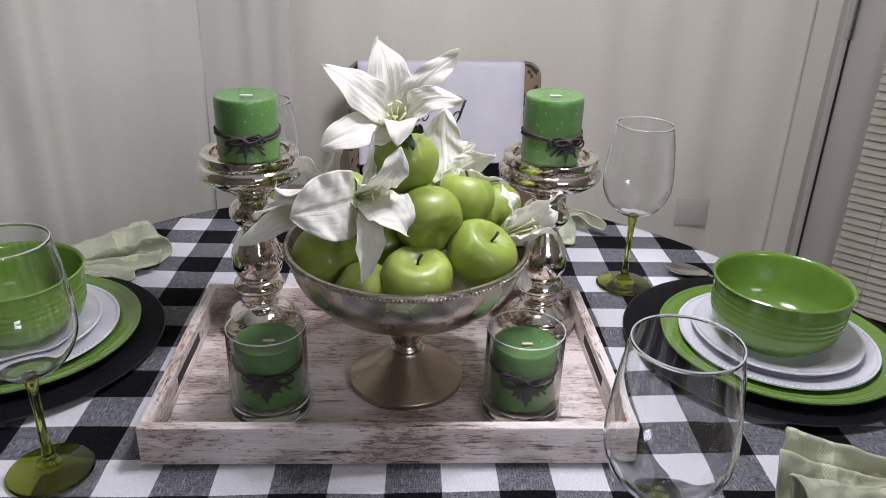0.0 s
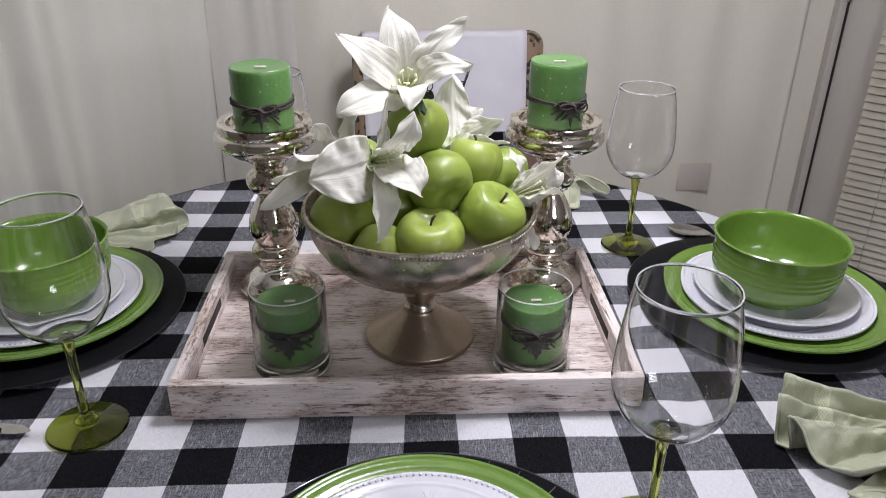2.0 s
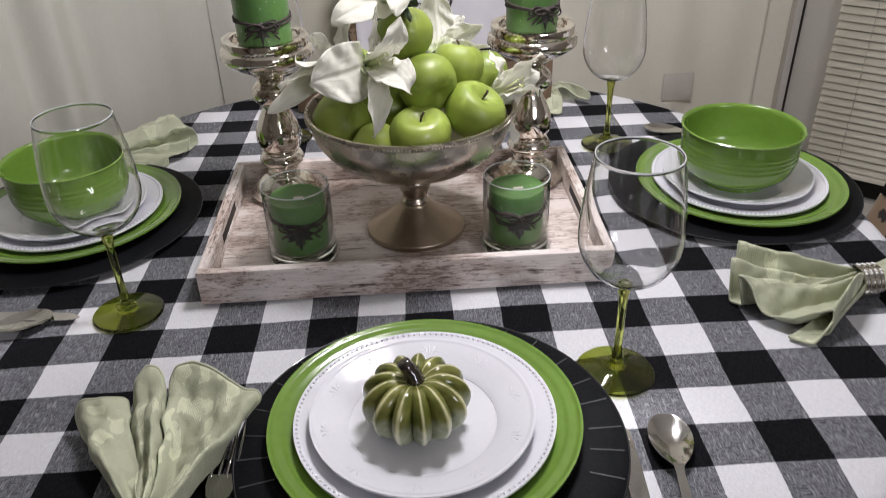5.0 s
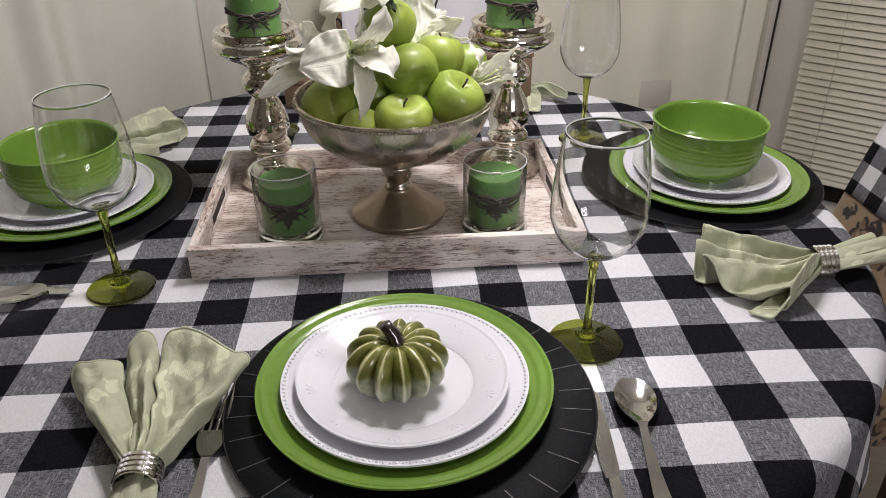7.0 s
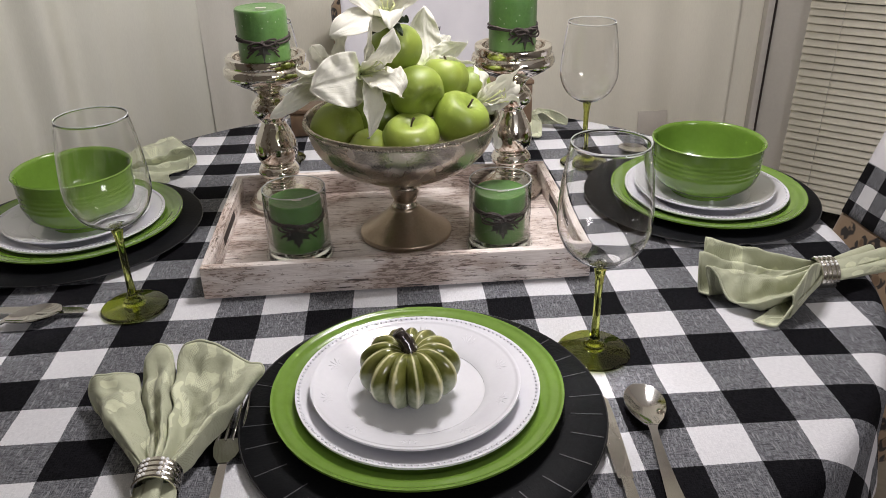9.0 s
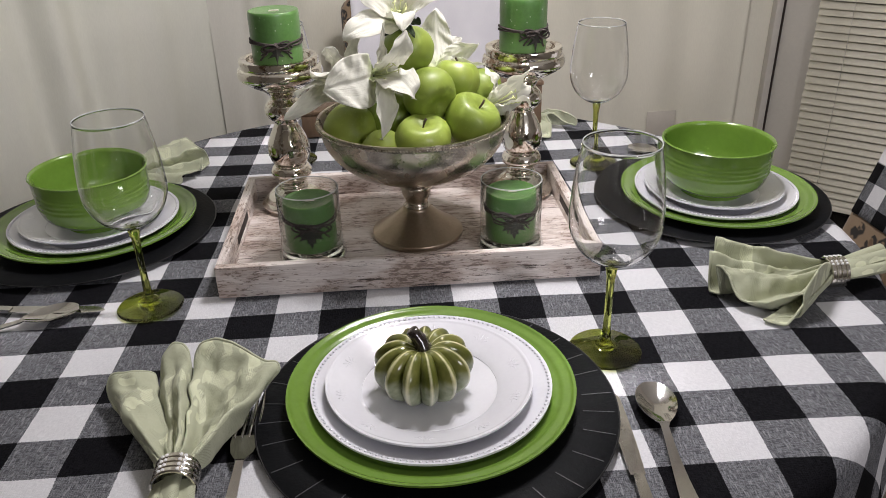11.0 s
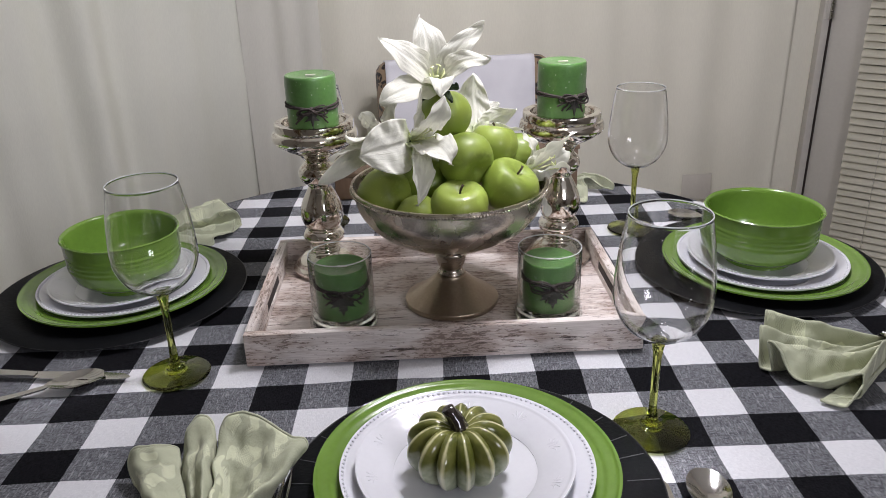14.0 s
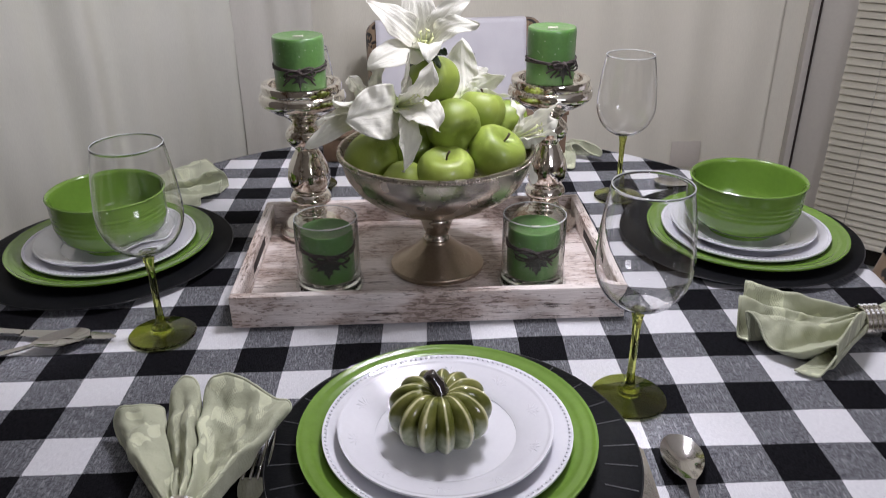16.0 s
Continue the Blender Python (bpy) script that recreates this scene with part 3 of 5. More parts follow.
blind = thing("window_blind", "closed cream slatted blind hanging on the door", "blind", at(1.100, 1.040, 0, DIR))
SL, X0 = 0.66, 0.090
slat = bmesh.new()
slat = sheet(lambda u, v: (X0 + SL * u, -0.022 + 0.0215 * (v - 0.5) * 0.6, 0.0215 * (v - 0.5) * 0.80 + 0.0018 * math.sin(math.pi * v)), 1, 5, 0.0007)
first = part("slat", slat, "slat", blind)
SLATS, PITCH, LOW = 86, 0.0196, 0.30
for k in range(SLATS):
    o = first if k == 0 else first.copy()
    if k:
        scene.collection.objects.link(o)
    o.location = (random.uniform(-0.001, 0.001), random.uniform(-0.0006, 0.0006), LOW + k * PITCH)
    o.rotation_euler = (random.uniform(-0.05, 0.05) + (0.0 if random.random() > 0.06 else -0.15), random.uniform(-0.002, 0.002), 0)
part("bottom_rail", box(SL, 0.022, 0.014, 0.003, (X0 + SL / 2, -0.022, LOW - 0.018)), "slat", blind)
part("head_rail", box(SL, 0.03, 0.03, 0.003, (X0 + SL / 2, -0.018, LOW + SLATS * PITCH + 0.01)), "slat", blind)
for x in (0.085, 0.32, 0.555):
    part("ladder_cord", tube([(X0 + x, -0.0345, LOW - 0.01), (X0 + x, -0.0345, LOW + SLATS * PITCH)], 0.0007, 6), "cord", blind)

outlet = part("wall_plate", box(0.083, 0.003, 0.075, 0.001, (0.785, 1.034, 0.503)), "plate")
tagged(outlet, "dull beige plate low on the curtained wall", "plate")

# ---- table and cloth ----
TC, TR = (0.015, -0.070), 0.574
table = thing("dining_table", "round dining table under a checked cloth", "table", at(*TC, 0))
part("tabletop", lathe([(0, TOP - 0.034), (TR - 0.01, TOP - 0.034), (TR - 0.003, TOP - 0.028), (TR - 0.003, TOP - 0.008), (TR - 0.01, TOP - 0.004), (0, TOP - 0.004)], 96), "table", table)
part("pedestal", lathe(smooth_profile([(0.0, 0.0), (0.28, 0.0), (0.27, 0.04), (0.10, 0.09), (0.06, 0.25), (0.09, 0.5), (0.12, 0.68), (0.2, TOP - 0.036), (0, TOP - 0.035)]), 40), "table", table)


def cloth_point(u, v):
    """v runs outward from the middle and on down the drop; u round the table."""
    a = 2 * math.pi * u
    R, E, D = TR, 0.022, 0.24
    arc = E * math.pi / 2
    s = v ** 0.9 * (R - E * 0.3 + arc + D)
    flat = R - E * 0.3
    fold = 0.5 + 0.5 * math.sin(11 * a + 1.3 * math.sin(2 * a + 0.5))
    if s < flat:
        r, z = s, TOP - 0.0022 + 0.0010 * noise.noise((s * math.cos(a) * 9, s * math.sin(a) * 9, 0.3))
    elif s < flat + arc:
        t = (s - flat) / E
        r, z = flat + E * math.sin(t), TOP - 0.0022 - E * (1 - math.cos(t))
    else:
        d = s - flat - arc
        r = flat + E + (0.006 + 0.040 * fold) * (d / D) ** 1.1
        z = TOP - 0.0022 - E - d
    return a, s, Vector((TC[0] + r * math.cos(a), TC[1] + r * math.sin(a), z))


def cloth_uv(u, v):
    """The check's threads, pulled slightly askew where the cloth was laid."""
    a, s, _ = cloth_point(u, v)
    q = min(s, 0.6)
    x, y = TC[0] + q * math.cos(a), TC[1] + q * math.sin(a)
    pull_x = -0.0115 - 0.0100 * x - 0.0381 * y + 0.0189 * x * y + 0.0090 * x * x - 0.0016 * y * y + 0.0312 * x * x * y + 0.0411 * x * y * y - 0.0124 * x ** 3 - 0.0179 * y ** 3
    pull_y = 0.0072 + 0.0155 * x + 0.0422 * y + 0.0361 * x * y - 0.0027 * x * x + 0.0232 * y * y - 0.0570 * x * x * y + 0.0494 * x * y * y + 0.0465 * x ** 3 + 0.0514 * y ** 3
    return (TC[0] + s * math.cos(a) + pull_x, TC[1] + s * math.sin(a) + pull_y)


cloth = part("tablecloth", sheet(lambda u, v: cloth_point(u, v)[2], 220, 90, 0.0012, cloth_uv), "cloth", angle=80)
tagged(cloth, "black and white buffalo check tablecloth draped over the round table", "tablecloth")


# ---- chairs with towels over their backs ----
def chair(m, label, recline):
    c = thing("dining_chair", label, "chair", m, "chairs round the table")
    # local: the back's front face looks to -y, its middle at the origin's height 0
    rec = Matrix.Rotation(radians(recline), 4, "X")
    W, H, T = 0.408, 0.445, 0.075
    bm = box(W, T, H, 0.03, (0, T / 2, 0.49 + H / 2 - 0.01), segs=4)
    bmesh.ops.transform(bm, matrix=Matrix.Translation((0, 0, 0.45)) @ rec @ Matrix.Translation((0, 0, -0.45)), verts=bm.verts[:])
    part("backrest", bm, "leopard", c)
    part("seat", box(0.44, 0.46, 0.11, 0.03, (0, -0.19, 0.425), segs=4), "leopard", c)
    for x in (-0.18, 0.18):
        for y in (-0.38, 0.02):
            part("leg", box(0.045, 0.045, 0.37, 0.004, (x, y, 0.185)), "wood", c)
    return c


def towel(m, label, width, drop, top, recline, with_script, hem=0.125):
    """A towel over a chair back; its front hangs at local -y."""
    t = thing("chair_towel", label, "towel", m, "towels on the chairs")
    back = 0.085

    def f(u, v):
        x = (u - 0.5) * width
        s = v * (drop + back + 0.2)
        wob = 0.002 * math.sin(9 * u + 3 * v) + 0.0015 * math.sin(23 * u)
        if s < drop:
            y, z = -0.006 + wob, top - drop + s
        elif s < drop + back:
            k = (s - drop) / back * math.pi
            y, z = -0.006 + back / 2 * (1 - math.cos(k)), top + 0.004 * math.sin(k)
        else:
            y, z = back - 0.004, top - (s - drop - back)
        q = Matrix.Rotation(radians(recline), 4, "X") @ Vector((x, y, z - 0.45))
        return q + Vector((0, 0, 0.45))

    part("towel_cloth", sheet(f, 30, 46, 0.0022, lambda u, v: ((u - 0.5) * width, v * (drop + back + 0.2) + 0.125 - hem)), "towel", t, angle=70)
    if with_script:
        R = Matrix.Translation((0, 0, 0.45)) @ Matrix.Rotation(radians(recline), 4, "X") @ Matrix.Translation((0, 0, -0.45))
        for x0, size, stem in ((-0.050, 0.8, 0), (-0.034, 0.7, 0), (0.030, 1.0, 1)):
            pts = []
            for k in range(22):
                a = -2 * math.pi * k / 21 * 1.1 + 0.9
                h = 0.0105 * size * math.sin(a)
                pts.append((x0 + 0.0075 * size * math.cos(a) + 0.35 * h, -0.0115, top - 0.107 + h))
            if stem:
                pts += [(x0 + 0.007 + 0.0032 * k, -0.0115, top - 0.107 + 0.0085 * k) for k in range(5)]
                pts += [(x0 + 0.0165 - 0.0032 * k, -0.0115, top - 0.074 - 0.0088 * k) for k in range(6)]
            part("script_mark", tube([R @ Vector(p) for p in pts], 0.0011, 6), "ink", t, "dark looping stitched script")
    return t


CH = at(0.130, 0.735, 0, 4)
chair(CH, "leopard print upholstered dining chair with a towel over it", -9)
towel(at(0.118, 0.735, 0, 4), "white towel with a checked hem draped over the leopard chair", 0.342, 0.33, 0.922, -9, True)
CR = at(0.80, 0.02, 0, -88)
chair(CR, "leopard print dining chair pushed up to the checked table", -17)
towel(CR, "white towel with a wide checked hem over a chair back", 0.36, 0.318, 0.928, -17, False, 0.098)


# ---- the tray and the centrepiece ----
def tray():
    t = thing("serving_tray", "whitewashed distressed wooden tray on the checked cloth", "tray", at(0.011, -0.072, TOP, -1.2))
    W, D, H, T = 0.452, 0.282, 0.040, 0.011
    part("base", box(W - 2 * T, D - 2 * T, 0.009, 0.001, (0, 0, 0.0065)), "tray", t)
    for y in (-1, 1):
        part("long_side", box(W, T, H, 0.0012, (0, y * (D - T) / 2, H / 2 + 0.001)), "tray", t)
    for x in (-1, 1):
        bm = bmesh.new()
        L, hw, z0, z1 = D - 2 * T, 0.045, 0.017, 0.030
        px = x * (W - T) / 2
        box(T, L, z0, 0.001, (px, 0, z0 / 2 + 0.001), bm)
        box(T, L, H - z1, 0.001, (px, 0, (H + z1) / 2 + 0.001), bm)
        for y in (-1, 1):
            box(T, L / 2 - hw, z1 - z0 + 0.002, 0.001, (px, y * (L / 2 + hw) / 2, (z0 + z1) / 2 + 0.001), bm)
        end = part("end_side", bm, "tray_end", t)
        # the open slot's shade, put in as a dark sheet
        part("handle_liner", box(0.004, 2 * hw + 0.006, z1 - z0 + 0.005, 0.001, (px - x * 0.0025, 0, (z0 + z1) / 2 + 0.001)), "gap", end, "dark sheet standing for the shade in the cut-out handle")
    return t


tray()
DECK = TOP + 0.0125


def footed_bowl():
    b = thing("footed_bowl", "brushed silver footed bowl with a beaded rim full of apples", "bowl", at(0.024, -0.090, DECK))
    part("foot", lathe(smooth_profile([(0, 0.002), (0.052, 0.0), (0.0585, 0.001), (0.059, 0.006), (0.055, 0.009), (0.036, 0.022), (0.020, 0.036), (0.0165, 0.0395), (0, 0.0395)], 5), 72), "foot", b)
    part("collar", lathe(smooth_profile([(0, 0.039), (0.0165, 0.0395), (0.0140, 0.046), (0.0170, 0.054), (0.0195, 0.062), (0.0205, 0.068), (0.0165, 0.073), (0.020, 0.0805), (0, 0.0805)], 5), 48), "nickel", b)
    R, Z0, Z1 = 0.1180, 0.079, 0.160
    outer = [(0.0, Z0), (0.02, Z0 + 0.001), (0.054, Z0 + 0.0075), (0.088, Z0 + 0.025), (0.1085, Z0 + 0.049), (0.1155, Z1 - 0.006)]
    inner = [(0.1135, Z1 - 0.004), (0.1065, Z0 + 0.050), (0.086, Z0 + 0.027), (0.052, Z0 + 0.0095), (0.0, Z0 + 0.003)]
    part("basin", lathe(smooth_profile(outer, 6) + [(R, Z1 - 0.003), (R, Z1), (0.1150, Z1)] + smooth_profile(inner, 6), 96), "nickel", b)
    bm = bmesh.new()
    N = 200
    for k in range(N):
        a = 2 * math.pi * k / N
        bmesh.ops.create_icosphere(bm, subdivisions=1, radius=0.0016, matrix=Matrix.Translation(((R + 0.0002) * math.cos(a), (R + 0.0002) * math.sin(a), Z1 - 0.0045)))
    part("bead_trim", bm, "nickel", b, "row of small silver beads", 80)
    return b


footed_bowl()


def apple_mesh(r, seed):
    rng = random.Random(seed)
    prof = []
    for k in range(25):
        t = math.pi * k / 24
        rr = math.sin(t) * (1 + 0.06 * math.cos(t))
        z = math.cos(t) * 0.93
        if k < 6:
            z -= 0.42 * (1 - k / 6) ** 1.4
        if k > 20:
            z += 0.16 * ((k - 20) / 4) ** 1.6
        prof.append((rr * r, z * r))
    ph = [rng.uniform(0, 6.28) for _ in range(3)]
    return lathe(prof, 32, ripple=lambda a, i: 0.020 * math.sin(5 * a + ph[0]) * (1 - abs(i - 12) / 14) + 0.022 * math.sin(2 * a + ph[1]))


def apple(x, y, z, r, tilt, turn, stalk, seed):
    a = thing("apple", "glossy green apple piled in the footed bowl", "apple", pose(x, y, z, tilt, 0, turn), "apples in the bowl")
    part("flesh", apple_mesh(r, seed), "apple", a, angle=80)
    if stalk:
        top = 0.46 * r
        part("stalk", tube([(0, 0, top), (0.0008, 0, top + 0.006), (0.002, 0, top + 0.010), (0.004, 0.001, top + 0.013)], 0.0010, 6, taper=lambda t: 1 + 0.5 * t), "stalk", a, "short brown stalk")


APPLES = [
    # x, y, z, radius, tilt, turn, stalk
    (0.021, -0.088, 1.000, 0.0315, -35, 20, False),
    (0.042, -0.122, 0.957, 0.0325, 110, 30, False),
    (0.080, -0.070, 0.958, 0.0300, 20, 150, True),
    (0.091, -0.132, 0.926, 0.0335, 32, 60, True),
    (0.031, -0.157, 0.913, 0.0330, 14, 0, True),
    (-0.052, -0.110, 0.914, 0.0335, -120, 40, False),
    (-0.018, -0.150, 0.898, 0.0280, 120, 70, False),
    (-0.036, -0.050, 0.944, 0.0320, 60, 10, False),
    (0.113, -0.047, 0.932, 0.0330, 100, 90, False),
    (0.000, -0.095, 0.922, 0.0320, 150, 200, False),
    (0.045, -0.030, 0.925, 0.0320, 70, 120, False),
]
for k, row in enumerate(APPLES):
    apple(*row, 11 + k)


def petal_mesh(base, axis, tip, W, curl, flare, seed, crimp=0.0003):
    """A ribbed silk petal that rises along the axis and bends out to its tip."""
    rng = random.Random(seed)
    p1, p2, p3 = [rng.uniform(0, 6.3) for _ in range(3)]
    P0, P3, ax = Vector(base), Vector(tip), Vector(axis).normalized()
    d = P3 - P0
    L = d.length
    out = d - ax * d.dot(ax)
    out = out.normalized() if out.length > 0.02 else Vector((0, -1, 0))
    P1 = P0 + (ax * 0.34 + out * 0.10) * L * (0.4 + 1.43 * flare) + d * (0.2 - 0.476 * flare)
    P2 = P3 - (out * flare + d.normalized() * (0.42 - flare)) * L + ax * curl * L
    side = ax.cross(out).normalized()

    def f(u, v):
        k = 1 - u
        c = P0 * k ** 3 + P1 * (3 * k * k * u) + P2 * (3 * k * u * u) + P3 * u ** 3
        g = (P1 - P0) * (3 * k * k) + (P2 - P1) * (6 * k * u) + (P3 - P2) * (3 * u * u)
        n = side.cross(g.normalized())
        w = W * (max(0.0, 1 - u) ** 0.78 * (0.24 + 2.1 * u ** 0.95)) / 0.76
        t = 2 * v - 1
        h = 0.13 * w * t * t * (1 - 0.5 * u) - 0.05 * w * math.exp(-(t / 0.12) ** 2)
        h += 0.0050 * abs(t) ** 1.5 * math.sin(9 * u + p1 + (2 if t > 0 else 0)) * u + 0.0016 * abs(t) * math.sin(23 * u + p2 * t)
        h += 0.00016 * (math.sin(24 * t + p2 + 2 * math.sin(4 * u + p1)) + 0.8 * math.sin(41 * t + 5 * u + p1)) * min(1, 3 * u) * (1 - u ** 4)
        h += crimp * math.sin(46 * u + 5 * t * t + p3 + 1.5 * math.sin(7 * t + p1)) * abs(t) ** 0.8 * u * (1 - u) * 4
        h += 0.0022 * math.sin(5 * u + p3) * u
        return c + side * (w * t + 0.003 * math.sin(6 * u + p3) * u * k * 2) - n * h

    return sheet(f, 44, 34, 0.0005)


def lily(x, y, z, axis, petals, label, seed, flare=0.42, crimp=0.0003, leaves=()):
    """petals: tip (right, up, out) from the throat, half width, curl; the flower looks out over the front place."""
    fl = thing("lily_flower", label, "flower", pose(x, y, z, 74.6, 0, 0), "artificial lilies")
    ax = Vector(axis).normalized()
    base = ax * -0.024
    for k, (tx, ty, tz, W, curl) in enumerate(petals):
        part("petal", petal_mesh(base, ax, (tx, ty, tz), W, curl, flare, seed * 10 + k, crimp), "petal", fl, angle=80)
    rng = random.Random(seed)
    q = ax.to_track_quat("Z", "Y").to_matrix()
    for k in range(6):
        a = k * math.pi / 3 + 0.4
        tip = base + q @ Vector((0.008 * math.cos(a), 0.008 * math.sin(a), 0.038 + rng.uniform(-0.006, 0.006)))
        bm = tube([base, base.lerp(tip, 0.5) + ax * 0.002, tip], 0.0006, 5)
        e = q @ Vector((-0.0025 * math.sin(a), 0.0025 * math.cos(a), 0.001))
        tube([tip - e, tip, tip + e], 0.0009, 5, bm)
        part("stamen", bm, "stamen", fl)
    bm = lathe(smooth_profile([(0, -0.016), (0.004, -0.015), (0.008, -0.006), (0.006, 0.004), (0, 0.005)], 4), 16)
    bmesh.ops.transform(bm, matrix=Matrix.Translation(base) @ q.to_4x4(), verts=bm.verts[:])
    part("calyx", bm, "sepal", fl, "dark green calyx")
    for k, (tx, ty, tz, W) in enumerate(leaves):
        part("leaf", petal_mesh(base, ax, (tx, ty, tz), W, 0.05, 0.2, seed * 10 + 7 + k), "sepal", fl, "dark green cloth leaf", 80)
    return fl


lily(0.012, -0.105, 1.048, (0.05, 0.40, 0.90),
     [(-0.0625, 0.041, 0.018, 0.0170, 0.02), (-0.016, 0.068, -0.004, 0.0200, 0.0), (0.0545, 0.056, 0.004, 0.0140, 0.02), (0.058, 0.015, 0.032, 0.0150, 0.06), (0.001, -0.024, 0.050, 0.0165, 0.10), (-0.0645, -0.027, 0.030, 0.0185, 0.05)],
     "large white silk lily with a pale green throat above the apples", 1, 0.42, 0.0002,
     ((0.024, -0.010, 0.004, 0.0050), (0.016, -0.028, 0.012, 0.0060), (-0.020, -0.028, 0.002, 0.0050)))
lily(-0.010, -0.165, 0.995, (0.50, 0.10, 0.86),
     [(-0.066, -0.015, 0.016, 0.0290, 0.04), (0.0255, 0.043, 0.024, 0.0135, 0.02), (0.032, -0.029, 0.030, 0.0200, 0.10), (-0.006, -0.070, 0.030, 0.0125, 0.08), (0.003, 0.055, -0.012, 0.0050, 0.0)],
     "white silk lily drooping over the front of the bowl", 2, 0.42, 0.0007)
lily(-0.054, -0.132, 0.982, (-0.70, -0.30, 0.60),
     [(0.008, 0.056, 0.004, 0.0120, 0.0), (-0.036, 0.012, 0.026, 0.0230, 0.0), (-0.070, -0.041, 0.016, 0.0115, 0.0), (-0.054, -0.016, 0.030, 0.0150, 0.0), (-0.020, 0.034, 0.010, 0.0170, 0.0)],
     "white silk lily hanging sideways past the bowl rim", 3, 0.14, 0.0006)
lily(0.060, -0.043, 0.974, (0.10, 0.45, -0.75),
     [(0.000, 0.065, 0.004, 0.0200, 0.0), (0.052, 0.020, 0.008, 0.0130, 0.04), (0.060, -0.006, 0.004, 0.0085, 0.06), (0.034, 0.030, -0.020, 0.0120, 0.05), (-0.020, 0.036, -0.020, 0.0130, 0.02)],
     "white silk lily tucked behind the apples", 4, 0.3, 0.0006)
lily(0.133, -0.100, 0.936, (0.82, 0.30, 0.35),
     [(0.036, 0.040, 0.002, 0.0150, 0.0), (-0.018, 0.044, -0.010, 0.0120, 0.45), (0.030, 0.000, 0.022, 0.0200, 0.0), (0.000, -0.056, 0.010, 0.0105, 0.30), (0.036, 0.018, -0.016, 0.0180, 0.0)],
     "white silk lily leaning out over the bowl rim", 5, 0.06, 0.0006)


def bow(bm, r, z, face, size, seed, tails=2):
    """A twine bow at the angle face on a round candle."""
    rng = random.Random(seed)
    c, s = math.cos(face), math.sin(face)

    def put(x, h, out):
        a = x / r
        return Vector(((r + out) * math.cos(face + a), (r + out) * math.sin(face + a), z + h))

    for side in (-1, 1):
        for rep in range(3):
            k1 = size * rng.uniform(0.55, 1.15)
            lift = rng.uniform(-0.35, 0.30)
            pts = []
            for k in range(15):
                t = 2 * math.pi * k / 14
                along = side * k1 * (1 - math.cos(t)) / 2 * 1.15
                pts.append(put(along, 0.26 * k1 * math.sin(t) + lift * abs(along), 0.0020 + 0.0016 * rep))
            tube(pts, 0.0011, 6, bm)
        for rep in range(2):
            reach, fall = rng.uniform(0.3, 1.1), rng.uniform(0.45, 1.0)
            pts = [put(side * size * reach * k / 6 + 0.001 * math.sin(2 * k), -size * fall * (k / 6) ** 1.4, 0.003 + 0.001 * math.sin(k)) for k in range(7)]
            tube(pts, 0.0012, 6, bm)
    tube([put(0, 0.003, 0.002), put(0.001, 0, 0.007), put(0, -0.003, 0.002)], 0.0024, 7, bm)
    return bm


def twine(r, z, face, seed):
    bm = bmesh.new()
    for rep in range(2):
        pts = [((r + 0.001) * math.cos(a), (r + 0.001) * math.sin(a), z + 0.0030 * rep + 0.0018 * math.sin(2 * a + rep)) for a in [2 * math.pi * k / 40 for k in range(41)]]
        tube(pts, 0.0014, 7, bm)
    return bow(bm, r, z, face, 0.020, seed)


def star_charm(r, z, face, size, leaf=False):
    """A small dark dried star or lobed leaf lying on a candle's side."""
    bm = bmesh.new()
    outline = []
    if leaf:
        half = ((0, 1.15), (12, 0.72), (20, 0.80), (34, 0.46), (55, 0.98), (66, 0.66), (76, 0.74), (92, 0.40), (115, 0.72), (132, 0.34), (160, 0.22))
        for deg, q in [(-d, q) for d, q in half[:0:-1]] + list(half):
            a = radians(deg)
            outline.append((size * q * math.sin(a), -size * q * math.cos(a)))
    else:
        for k in range(12):
            a = math.pi * k / 6 + math.pi / 2
            q = size * ((1.0 + 0.22 * math.sin(2.3 * k)) if k % 2 == 0 else 0.36)
            outline.append((q * math.cos(a), q * math.sin(a)))
    lo, hi = [], []
    for x, h in outline:
        for lst, out in ((lo, 0.0008), (hi, 0.0026)):
            lst.append(bm.verts.new(((r + out) * math.cos(face + x / r), (r + out) * math.sin(face + x / r), z + h)))
    cl = bm.verts.new(((r + 0.004) * math.cos(face), (r + 0.004) * math.sin(face), z))
    n = len(lo)
    for k in range(n):
        j = (k + 1) % n
        bm.faces.new((hi[k], hi[j], cl))
        bm.faces.new((lo[k], lo[j], hi[j], hi[k]))
    bmesh.ops.recalc_face_normals(bm, faces=bm.faces)
    return bm


